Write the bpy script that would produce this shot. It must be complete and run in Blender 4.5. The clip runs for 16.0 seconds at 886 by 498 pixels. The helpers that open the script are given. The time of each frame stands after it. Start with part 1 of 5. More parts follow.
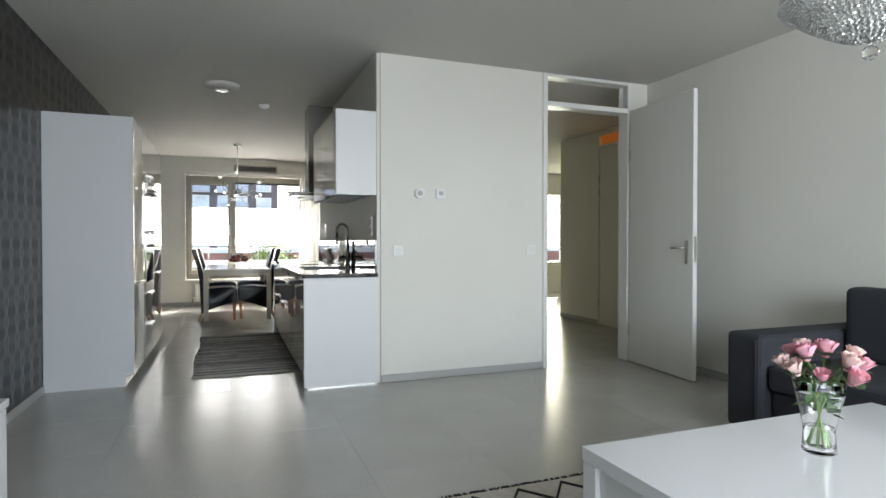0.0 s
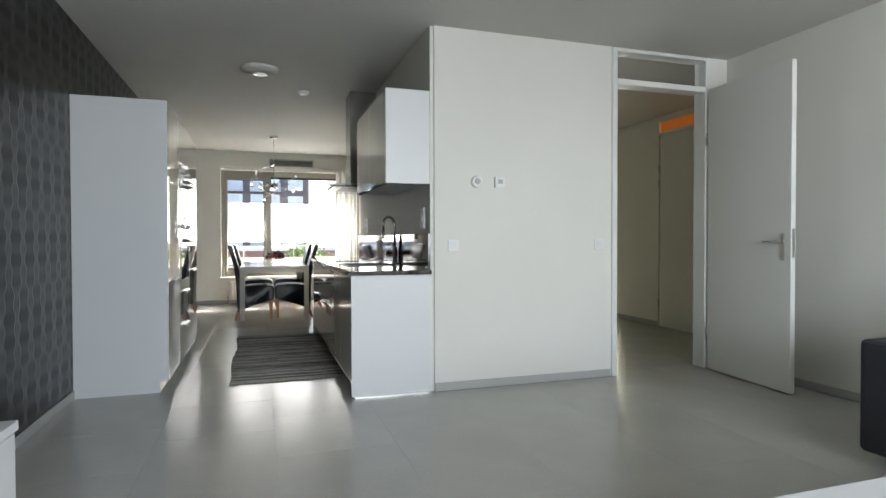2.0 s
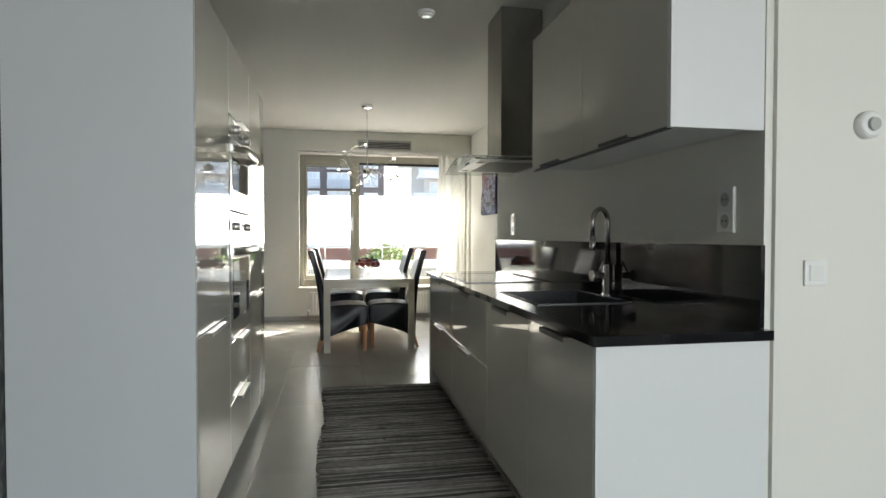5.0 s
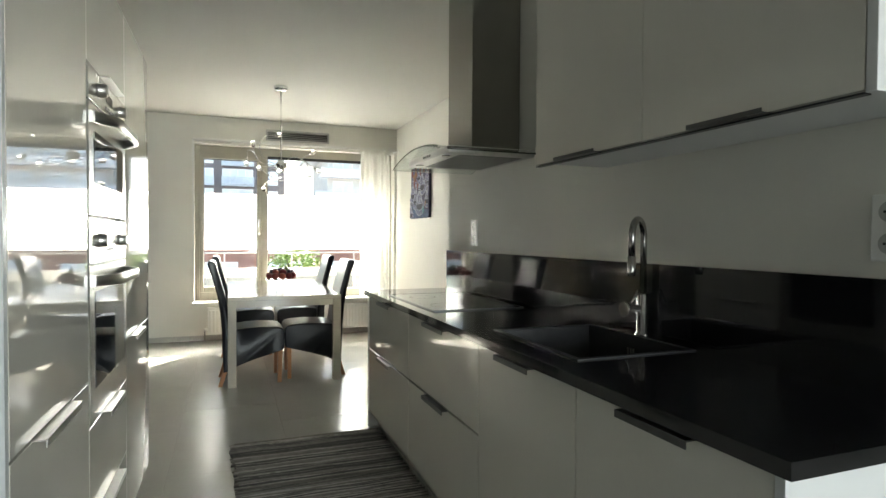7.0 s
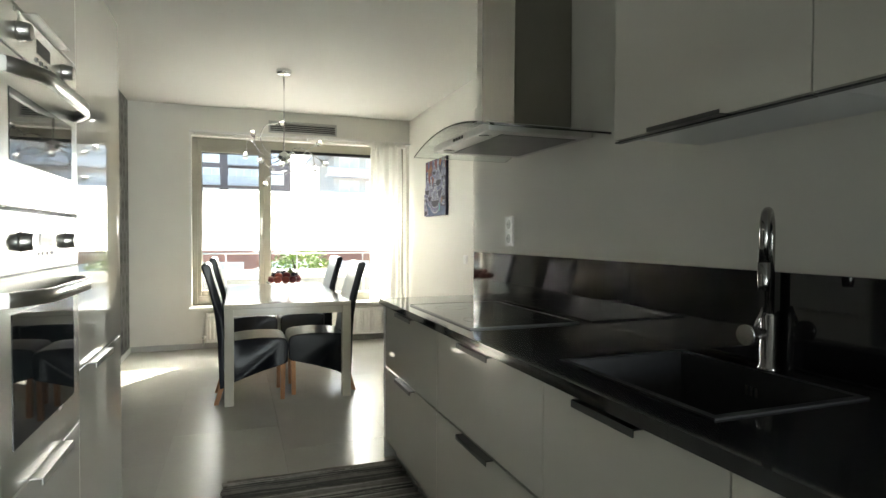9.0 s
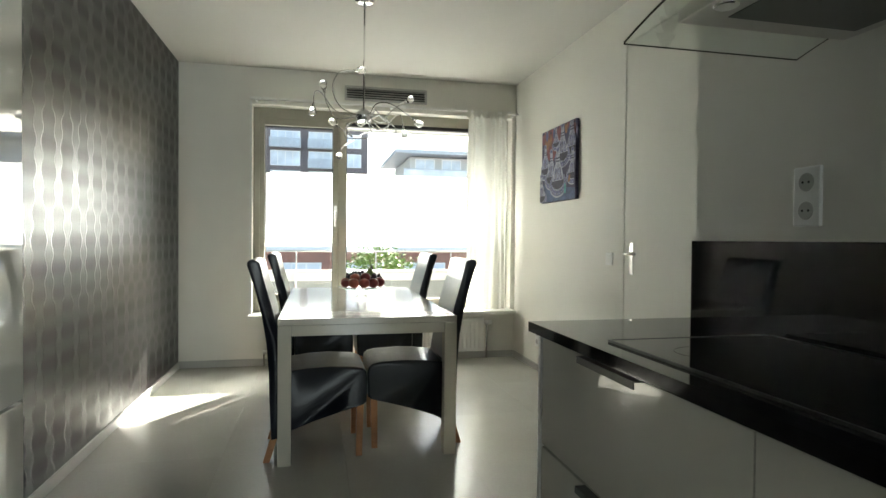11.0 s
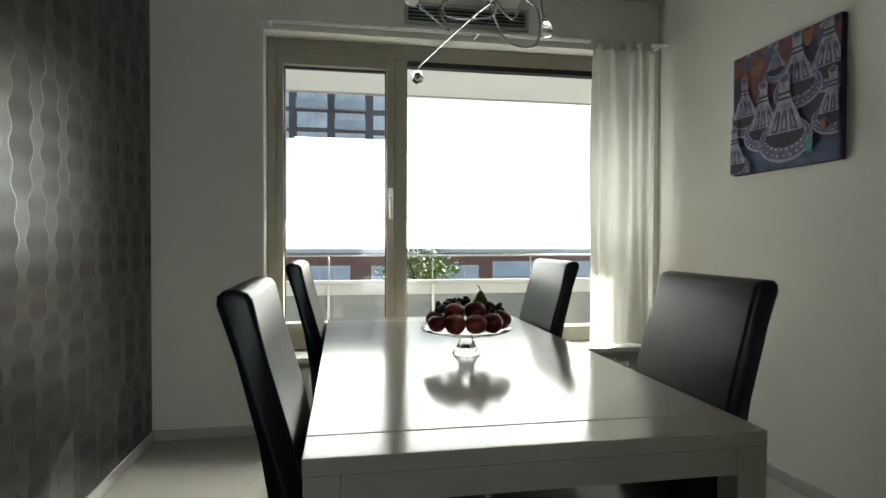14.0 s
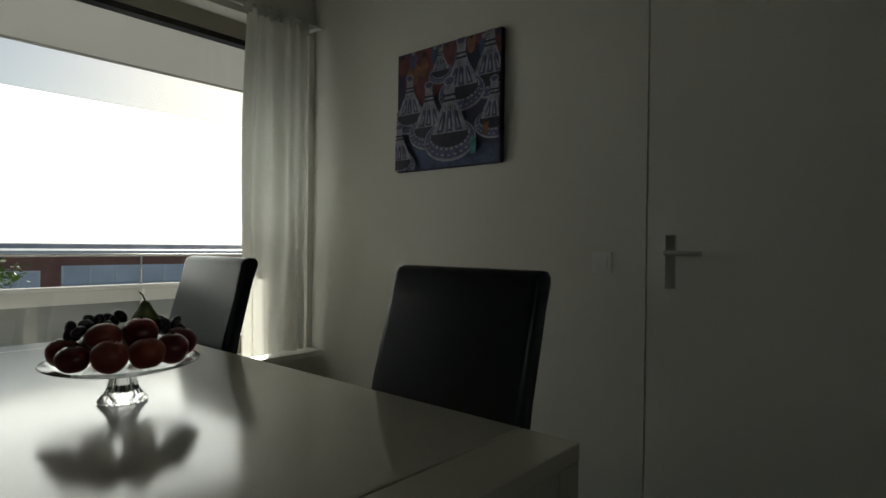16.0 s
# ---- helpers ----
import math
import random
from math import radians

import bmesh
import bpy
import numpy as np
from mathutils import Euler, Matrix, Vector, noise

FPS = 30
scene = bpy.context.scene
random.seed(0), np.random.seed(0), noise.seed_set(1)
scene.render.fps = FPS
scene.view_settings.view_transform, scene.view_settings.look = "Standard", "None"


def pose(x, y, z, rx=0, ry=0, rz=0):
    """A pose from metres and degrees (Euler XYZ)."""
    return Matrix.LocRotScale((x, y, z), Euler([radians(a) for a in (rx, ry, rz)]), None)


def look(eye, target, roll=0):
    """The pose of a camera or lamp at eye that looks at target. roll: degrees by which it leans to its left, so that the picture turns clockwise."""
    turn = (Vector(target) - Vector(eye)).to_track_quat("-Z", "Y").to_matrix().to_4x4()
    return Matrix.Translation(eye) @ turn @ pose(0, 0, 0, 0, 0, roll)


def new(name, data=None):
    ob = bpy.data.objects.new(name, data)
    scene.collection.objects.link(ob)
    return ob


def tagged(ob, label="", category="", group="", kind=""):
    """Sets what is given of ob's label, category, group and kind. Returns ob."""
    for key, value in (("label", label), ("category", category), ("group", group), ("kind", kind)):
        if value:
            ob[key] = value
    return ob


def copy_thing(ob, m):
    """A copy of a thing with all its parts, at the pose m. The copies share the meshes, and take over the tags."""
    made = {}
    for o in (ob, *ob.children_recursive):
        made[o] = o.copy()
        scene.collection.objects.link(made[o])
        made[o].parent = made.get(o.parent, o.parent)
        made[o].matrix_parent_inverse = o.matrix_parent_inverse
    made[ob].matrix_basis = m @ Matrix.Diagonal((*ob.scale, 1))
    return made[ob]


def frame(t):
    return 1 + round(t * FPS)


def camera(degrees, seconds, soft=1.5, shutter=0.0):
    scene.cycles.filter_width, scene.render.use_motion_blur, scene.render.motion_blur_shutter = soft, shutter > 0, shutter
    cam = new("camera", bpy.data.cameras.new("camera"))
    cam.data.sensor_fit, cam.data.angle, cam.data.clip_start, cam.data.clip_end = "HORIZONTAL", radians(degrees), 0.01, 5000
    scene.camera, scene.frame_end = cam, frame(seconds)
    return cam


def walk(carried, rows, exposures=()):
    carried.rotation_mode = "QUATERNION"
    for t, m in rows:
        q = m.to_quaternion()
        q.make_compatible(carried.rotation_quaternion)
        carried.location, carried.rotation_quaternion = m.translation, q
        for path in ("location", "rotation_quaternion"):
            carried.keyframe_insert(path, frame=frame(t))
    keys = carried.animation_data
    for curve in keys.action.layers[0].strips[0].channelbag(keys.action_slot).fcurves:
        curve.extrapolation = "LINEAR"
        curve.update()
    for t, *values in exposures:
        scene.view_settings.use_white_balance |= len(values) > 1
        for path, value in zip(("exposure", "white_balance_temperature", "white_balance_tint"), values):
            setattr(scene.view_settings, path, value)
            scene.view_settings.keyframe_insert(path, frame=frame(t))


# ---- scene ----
cam = camera(76.0, 16.0)
PATH = [
    (0, (-0.026, 0.149, 1.109), (0.685, 2.018, 1.083), -0.0),
    (0.5, (-0.026, 0.153, 1.103), (0.681, 2.023, 1.078), -0.1),
    (1, (-0.035, 0.213, 1.093), (0.648, 2.092, 1.064), -0.1),
    (1.5, (-0.064, 0.405, 1.087), (0.57, 2.302, 1.057), -0.1),
    (2, (-0.079, 0.642, 1.078), (0.536, 2.545, 1.045), -0.1),
    (2.5, (-0.091, 1.019, 1.084), (0.478, 2.936, 1.045), -0.1),
    (3, (-0.155, 1.384, 1.087), (0.32, 3.327, 1.04), -0.4),
    (3.5, (-0.185, 1.805, 1.093), (0.242, 3.759, 1.047), -0.2),
    (4, (-0.182, 2.239, 1.117), (0.223, 4.197, 1.07), -0.3),
    (4.2, (-0.19, 2.399, 1.124), (0.168, 4.367, 1.081), 0.0),
    (6.3, (-0.278, 3.643, 1.185), (0.27, 5.566, 1.138), 0.2),
    (6.5, (-0.293, 3.717, 1.192), (0.306, 5.625, 1.148), 0.2),
    (7, (-0.316, 3.822, 1.209), (0.387, 5.694, 1.167), 0.3),
    (7.5, (-0.319, 3.859, 1.213), (0.406, 5.722, 1.175), 0.3),
    (8, (-0.325, 3.878, 1.216), (0.404, 5.741, 1.183), 0.4),
    (8.5, (-0.31, 4.027, 1.186), (0.415, 5.89, 1.151), 0.3),
    (9, (-0.248, 4.347, 1.208), (0.435, 6.226, 1.164), 0.2),
    (9.5, (-0.2, 4.699, 1.186), (0.336, 6.625, 1.14), -0.1),
    (9.7, (-0.223, 4.846, 1.148), (0.298, 6.776, 1.116), 0.2),
    (12, (-0.108, 6.462, 1.116), (0.276, 8.424, 1.076), -0.0),
    (12.5, (-0.11, 6.819, 1.121), (0.237, 8.789, 1.088), -0.1),
    (13, (-0.134, 7.094, 1.103), (0.128, 9.077, 1.074), -0.1),
    (13.5, (-0.2, 7.369, 1.097), (0.088, 9.348, 1.064), -0.0),
    (14, (-0.266, 7.614, 1.095), (0.081, 9.583, 1.065), 0.1),
    (14.5, (-0.324, 7.863, 1.091), (0.081, 9.822, 1.069), 0.2),
    (15, (-0.376, 8.001, 1.091), (0.191, 9.919, 1.054), 0.3),
    (15.5, (-0.416, 8.08, 1.074), (0.671, 9.758, 1.054), 0.6),
    (16, (-0.331, 8.147, 1.056), (1.184, 9.453, 1.045), 0.7),
]
SUN_DIR = (-0.676, -1.0, -0.616)
EXPOSURES = [(0.0, 2.62, 6560, 12), (2.0, 2.66, 6560, 12), (3.2, 2.63, 6620, 12), (4.0, 2.46, 6720, 12), (6.3, 3.06, 6900, 6), (7.0, 3.12, 6900, 6), (9.0, 3.15, 6900, 6), (9.7, 2.92, 6820, 5), (12.0, 2.26, 6720, 3),
             (13.0, 1.83, 6640, 3), (14.5, 1.03, 6540, 3), (15.2, 0.61, 6550, 3), (15.6, 0.28, 6600, 3), (16.0, -0.04, 6620, 3)]
walk(cam, [(t, look(eye, target, roll)) for t, eye, target, roll in PATH], EXPOSURES)

# ---- world, sun, large lights ----
world = bpy.data.worlds.new("sky")
scene.world = world
world.use_nodes = True
wn = world.node_tree.nodes
sky = wn.new("ShaderNodeTexSky")
sky.sky_type = 'NISHITA'
sky.sun_disc = False
sky.sun_elevation = radians(27.0)
sky.sun_rotation = radians(34.1)
wn["Background"].inputs[1].default_value = 0.075
world.node_tree.links.new(sky.outputs[0], wn["Background"].inputs[0])

sun = new("sun", bpy.data.lights.new("sun", 'SUN'))
sun.data.energy, sun.data.angle, sun.data.color = 5.0, radians(0.5), (1.0, 0.95, 0.88)
sun.matrix_world = look((0, 0, 6), Vector((0, 0, 6)) + Vector(SUN_DIR))


def window_light(name, centre, target, w, h, power, colour):
    li = new(name, bpy.data.lights.new(name, 'AREA'))
    li.data.shape, li.data.size, li.data.size_y = 'RECTANGLE', w, h
    li.data.energy, li.data.color = power, colour
    li.matrix_world = look(centre, target)
    return li


window_light("living_window_daylight", (1.75, -2.26, 1.40), (1.75, 4, -3.2), 2.9, 1.9, 42, (0.84, 0.92, 1.0))
window_light("dining_window_daylight", (0.50, 11.13, 1.395), (0.50, 5, 1.395), 2.10, 0.64, 12, (1.0, 0.99, 0.96))
window_light("hall_window_daylight", (6.65, 10.80, 1.4), (5.4, 7.0, 1.2), 0.6, 1.5, 4.2, (0.95, 1.0, 0.68))

# ---- materials ----


def material(name, colour, rough=0.5, metal=0.0, scale=6.0, vary=0.06, bump=0.0, fine=180.0, coat=0.0, piece=0.0, spec=0.5):
    """A surface with variation at two scales, a little unevenness of gloss and a fine relief."""
    m = bpy.data.materials.new(name)
    m.use_nodes = True
    n, l = m.node_tree.nodes, m.node_tree.links
    b = n["Principled BSDF"]
    b.inputs["Metallic"].default_value = metal
    b.inputs["Coat Weight"].default_value = coat
    b.inputs["Coat Roughness"].default_value = min(0.12, rough)
    b.inputs["Specular IOR Level"].default_value = spec
    tc = n.new("ShaderNodeTexCoord")
    big, small = n.new("ShaderNodeTexNoise"), n.new("ShaderNodeTexNoise")
    big.inputs["Scale"].default_value, big.inputs["Detail"].default_value = scale, 4
    small.inputs["Scale"].default_value, small.inputs["Detail"].default_value = fine, 2
    for t in (big, small):
        l.new(tc.outputs["Object"], t.inputs["Vector"])
    mix = n.new("ShaderNodeMath")
    mix.operation = 'MULTIPLY_ADD'
    l.new(small.outputs["Fac"], mix.inputs[0])
    mix.inputs[1].default_value = 0.5
    l.new(big.outputs["Fac"], mix.inputs[2])
    ramp = n.new("ShaderNodeMapRange")
    ramp.inputs["From Min"].default_value, ramp.inputs["From Max"].default_value = 0.35, 1.15
    ramp.inputs["To Min"].default_value, ramp.inputs["To Max"].default_value = 1 - vary, 1 + vary
    l.new(mix.outputs[0], ramp.inputs["Value"])
    if piece:
        info, pr, add = n.new("ShaderNodeObjectInfo"), n.new("ShaderNodeMapRange"), n.new("ShaderNodeMath")
        pr.inputs["To Min"].default_value, pr.inputs["To Max"].default_value = 1 - piece, 1 + piece
        l.new(info.outputs["Random"], pr.inputs["Value"])
        add.operation = 'MULTIPLY'
        l.new(ramp.outputs[0], add.inputs[0])
        l.new(pr.outputs[0], add.inputs[1])
        ramp = add
    mul = n.new("ShaderNodeVectorMath")
    mul.operation = 'SCALE'
    mul.inputs[0].default_value = colour
    l.new(ramp.outputs[0], mul.inputs["Scale"])
    l.new(mul.outputs[0], b.inputs["Base Color"])
    rr = n.new("ShaderNodeMapRange")
    rr.inputs["To Min"].default_value, rr.inputs["To Max"].default_value = rough * 0.85, min(1, rough * 1.15)
    l.new(big.outputs["Fac"], rr.inputs["Value"])
    l.new(rr.outputs[0], b.inputs["Roughness"])
    if bump:
        bp = n.new("ShaderNodeBump")
        bp.inputs["Strength"].default_value, bp.inputs["Distance"].default_value = bump, 0.002
        l.new(mix.outputs[0], bp.inputs["Height"])
        l.new(bp.outputs[0], b.inputs["Normal"])
    return m


M = {}
M["wall"] = material("white_wall_paint", (0.737, 0.725, 0.668), 0.75, scale=2.0, vary=0.03, bump=0.15, fine=260)
# greyer than the walls: the ceiling's weaker light is put into this colour
M["ceiling"] = material("shaded_ceiling_plaster", (0.55, 0.54, 0.505), 0.85, scale=1.5, vary=0.03, bump=0.2, fine=300)
M["floor"] = material("grey_poured_floor", (0.445, 0.437, 0.405), 0.24, scale=2.5, vary=0.08, bump=0.02, fine=60, spec=0.5, piece=0.03)
M["paint"] = material("white_gloss_paint", (0.75, 0.75, 0.72), 0.35, scale=3, vary=0.02)
M["base"] = material("grey_skirting", (0.42, 0.42, 0.40), 0.45, scale=3, vary=0.04)
M["front"] = material("high_gloss_lacquer", (0.69, 0.67, 0.61), 0.022, scale=1.5, vary=0.02, coat=0.6)
M["panel"] = material("matt_white_panel", (0.70, 0.71, 0.71), 0.4, scale=2, vary=0.02)
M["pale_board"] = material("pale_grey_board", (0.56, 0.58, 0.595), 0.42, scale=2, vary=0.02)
M["granite"] = material("black_polished_worktop", (0.009, 0.009, 0.010), 0.055, scale=30, vary=0.4, fine=400, spec=0.55)
M["steel"] = material("brushed_steel", (0.55, 0.54, 0.52), 0.3, 1.0, scale=8, vary=0.08, fine=220)
# steel again, darkened: the dim kitchen's reflection is put into the chimney colour
M["hood_steel"] = material("steel_with_dark_reflection", (0.34, 0.33, 0.30), 0.22, 1.0, scale=8, vary=0.08, fine=220)
M["chrome"] = material("chrome", (0.75, 0.75, 0.75), 0.08, 1.0, scale=5, vary=0.03)
M["dark_steel"] = material("dark_metal", (0.12, 0.12, 0.12), 0.35, 0.9, scale=9, vary=0.1)
M["black"] = material("black_plastic", (0.015, 0.015, 0.016), 0.35, scale=9, vary=0.1)
M["leather"] = material("black_leather", (0.0095, 0.0115, 0.0175), 0.3, scale=14, vary=0.25, bump=0.3, fine=380, spec=0.38)
M["oak"] = material("light_wood", (0.42, 0.20, 0.09), 0.4, scale=12, vary=0.2, fine=90)
M["table"] = material("beige_lacquer_table", (0.60, 0.56, 0.47), 0.15, scale=2.5, vary=0.04, coat=0.6)
M["white"] = material("white_plastic", (0.78, 0.78, 0.76), 0.35, scale=5, vary=0.02)
M["frame"] = material("grey_beige_window_paint", (0.36, 0.34, 0.28), 0.4, scale=4, vary=0.05)
M["sofa"] = material("anthracite_fabric", (0.028, 0.030, 0.036), 0.9, scale=9, vary=0.2, bump=0.4, fine=420)


def glass(name, colour=(1, 1, 1), rough=0.0, ior=1.45):
    m = bpy.data.materials.new(name)
    m.use_nodes = True
    b = m.node_tree.nodes["Principled BSDF"]
    b.inputs["Base Color"].default_value = (*colour, 1)
    b.inputs["Roughness"].default_value = rough
    b.inputs["Transmission Weight"].default_value = 1
    b.inputs["IOR"].default_value = ior
    return m


M["glass"] = glass("clear_glass")

# ---- building helpers ----


def box(bm, x0, y0, z0, x1, y1, z1, bevel=0.0, seg=2):
    vs = [bm.verts.new(p) for p in ((x0, y0, z0), (x1, y0, z0), (x1, y1, z0), (x0, y1, z0), (x0, y0, z1), (x1, y0, z1), (x1, y1, z1), (x0, y1, z1))]
    fs = [bm.faces.new([vs[i] for i in q]) for q in ((3, 2, 1, 0), (4, 5, 6, 7), (0, 1, 5, 4), (1, 2, 6, 5), (2, 3, 7, 6), (3, 0, 4, 7))]
    if bevel:
        es = {e for f in fs for e in f.edges}
        bmesh.ops.bevel(bm, geom=list(es), offset=bevel, segments=seg, affect='EDGES', profile=0.6)
    return bm


def boxed(*args, **kw):
    return box(bmesh.new(), *args, **kw)


def tube(bm, pts, r, seg=10, caps=True):
    """A round rod along a list of points; r may be one radius or one for each point."""
    pts = [Vector(p) for p in pts]
    rs = r if isinstance(r, (list, tuple)) else [r] * len(pts)
    rings, side = [], None
    for i, p in enumerate(pts):
        d = (pts[min(i + 1, len(pts) - 1)] - pts[max(i - 1, 0)]).normalized()
        if side is None:
            side = d.cross(Vector((0, 0, 1)) if abs(d.z) < 0.9 else Vector((1, 0, 0))).normalized()
        side = (side - d * side.dot(d)).normalized()
        up = d.cross(side)
        rings.append([bm.verts.new(p + rs[i] * (math.cos(a) * side + math.sin(a) * up)) for a in (2 * math.pi * k / seg for k in range(seg))])
    for a, b in zip(rings, rings[1:]):
        for k in range(seg):
            bm.faces.new((a[k], a[(k + 1) % seg], b[(k + 1) % seg], b[k])).smooth = True
    if caps:
        bm.faces.new(rings[0][::-1])
        bm.faces.new(rings[-1])
    return bm


def lathe(bm, centre, profile, seg=24):
    """A turned form: profile is a list of (radius, height) from bottom to top."""
    c = Vector(centre)
    rings = [[bm.verts.new(c + Vector((r * math.cos(a), r * math.sin(a), z))) for a in (2 * math.pi * k / seg for k in range(seg))] for r, z in profile]
    for a, b in zip(rings, rings[1:]):
        for k in range(seg):
            bm.faces.new((a[k], a[(k + 1) % seg], b[(k + 1) % seg], b[k])).smooth = True
    bm.faces.new(rings[0][::-1])
    bm.faces.new(rings[-1])
    return bm


def mesh_of(name, bm, mat):
    bmesh.ops.recalc_face_normals(bm, faces=bm.faces)
    me = bpy.data.meshes.new(name)
    bm.to_mesh(me)
    bm.free()
    me.materials.append(mat)
    return me


def thing(name, at, label, category, group=""):
    e = new(name)
    e.location = at
    e.empty_display_size = 0.1
    return tagged(e, label, category, group)


def part(name, bm, mat, parent, label=""):
    """One mesh object under a thing or a part, built in world coordinates."""
    ob = new(name, mesh_of(name, bm, mat))
    ob.parent = parent
    ob.matrix_parent_inverse = Matrix.Translation(-parent.location)
    return tagged(ob, label)


def solid(name, bm, mat, label, category, group="", kind=""):
    """A thing of one mesh."""
    return tagged(new(name, mesh_of(name, bm, mat)), label, category, group, kind)


def wall(name, along, a0, a1, b0, b1, z0, z1, holes, mat, label, category="wall"):
    """A wall along x or y from a0 to a1, b0 to b1 thick, with holes (a0, a1, z0, z1) through it."""
    bm = bmesh.new()

    def put(p, q, r, s):
        if q - p > 1e-4 and s - r > 1e-4:
            box(bm, *((p, b0, r, q, b1, s) if along == "x" else (b0, p, r, b1, q, s)))
    at = a0
    for h0, h1, g0, g1 in sorted(holes):
        put(at, h0, z0, z1)
        put(h0, h1, z0, g0)
        put(h0, h1, g1, z1)
        at = h1
    put(at, a1, z0, z1)
    return solid(name, bm, mat, label, category, kind="structure")


def wallpaper_material():
    """Dark brown paper with rows of shiny ogee bands and fine ribs, read off the wall's own y and z."""
    m = bpy.data.materials.new("dark_brown_ogee_wallpaper")
    m.use_nodes = True
    n, l = m.node_tree.nodes, m.node_tree.links
    b = n["Principled BSDF"]
    tc, sep = n.new("ShaderNodeTexCoord"), n.new("ShaderNodeSeparateXYZ")
    l.new(tc.outputs["Object"], sep.inputs[0])

    def op(kind, a, c, e=None):
        q = n.new("ShaderNodeMath")
        q.operation = kind
        for i, v in enumerate((a, c, e)):
            if v is None:
                continue
            if isinstance(v, (int, float)):
                q.inputs[i].default_value = v
            else:
                l.new(v, q.inputs[i])
        return q.outputs[0]
    y, z = sep.outputs["Y"], sep.outputs["Z"]
    # rippled strands whose narrow stretch passes from one column to the next every 0.42 m
    cell = op('DIVIDE', op('SUBTRACT', y, 9.194), 0.187)
    away = op('ABSOLUTE', op('SUBTRACT', op('FRACT', op('ADD', cell, 0.5), 0), 0.5), 0)
    zz = op('SUBTRACT', z, 1.455)
    swap = op('MINIMUM', op('MAXIMUM', op('MULTIPLY', op('COSINE', op('MULTIPLY', zz, 2 * math.pi / 0.84), 0), 1.25), -1.0), 1.0)
    ripple = op('COSINE', op('MULTIPLY', zz, 2 * math.pi / 0.12), 0)
    half = op('MULTIPLY_ADD', ripple, 0.055, op('MULTIPLY_ADD', swap, -0.085, 0.25))
    inside = op('LESS_THAN', away, half)
    rim = op('LESS_THAN', op('ABSOLUTE', op('SUBTRACT', away, half), 0), 0.022)
    strand = op('MULTIPLY_ADD', op('MULTIPLY_ADD', inside, 2.0, -1.0), op('SUBTRACT', 0.25, half), 0.125)
    sheen = op('MINIMUM', op('MAXIMUM', op('MULTIPLY', strand, 3.2), 0.0), 1.0)
    rib = op('SINE', op('MULTIPLY', y, 2 * math.pi / 0.007), 0)
    noise_t = n.new("ShaderNodeTexNoise")
    noise_t.inputs["Scale"].default_value, noise_t.inputs["Detail"].default_value = 3.0, 5
    l.new(tc.outputs["Object"], noise_t.inputs["Vector"])
    mixc = n.new("ShaderNodeMix")
    mixc.data_type = 'RGBA'
    mixc.inputs["A"].default_value, mixc.inputs["B"].default_value = (0.0052, 0.0044, 0.004, 1), (0.0115, 0.0102, 0.0097, 1)
    l.new(op('MULTIPLY_ADD', rim, 0.35, op('MULTIPLY_ADD', sheen, 0.6, op('MULTIPLY', noise_t.outputs["Fac"], 0.15))), mixc.inputs["Factor"])
    l.new(mixc.outputs["Result"], b.inputs["Base Color"])
    b.inputs["Metallic"].default_value = 0.0
    b.inputs["IOR"].default_value = 1.68
    l.new(op('MULTIPLY_ADD', rim, 0.4, op('MULTIPLY_ADD', sheen, 0.62, 0.33)), b.inputs["Specular IOR Level"])
    l.new(op('SUBTRACT', op('MULTIPLY_ADD', sheen, -0.13, 0.40), op('MULTIPLY', rim, 0.07)), b.inputs["Roughness"])
    bp = n.new("ShaderNodeBump")
    bp.inputs["Strength"].default_value, bp.inputs["Distance"].default_value = 0.25, 0.001
    l.new(op('MULTIPLY_ADD', rim, 0.7, op('MULTIPLY', rib, op('MULTIPLY', op('SUBTRACT', 1.0, sheen), 0.25))), bp.inputs["Height"])
    l.new(bp.outputs[0], b.inputs["Normal"])
    return m


M["wallpaper"] = wallpaper_material()


def film_material():
    m = bpy.data.materials.new("white_window_film")
    m.use_nodes = True
    n, l = m.node_tree.nodes, m.node_tree.links
    n.remove(n["Principled BSDF"])
    d, t, mix = n.new("ShaderNodeBsdfDiffuse"), n.new("ShaderNodeBsdfTranslucent"), n.new("ShaderNodeMixShader")
    noise_t, ramp = n.new("ShaderNodeTexNoise"), n.new("ShaderNodeMapRange")
    noise_t.inputs["Scale"].default_value = 40
    ramp.inputs["To Min"].default_value, ramp.inputs["To Max"].default_value = 0.80, 0.92
    l.new(noise_t.outputs["Fac"], ramp.inputs["Value"])
    d.inputs[0].default_value = (0.9, 0.9, 0.9, 1)
    t.inputs[0].default_value = (0.96, 0.97, 0.97, 1)
    l.new(ramp.outputs[0], mix.inputs[0])
    l.new(d.outputs[0], mix.inputs[1])
    l.new(t.outputs[0], mix.inputs[2])
    l.new(mix.outputs[0], n["Material Output"].inputs[0])
    return m


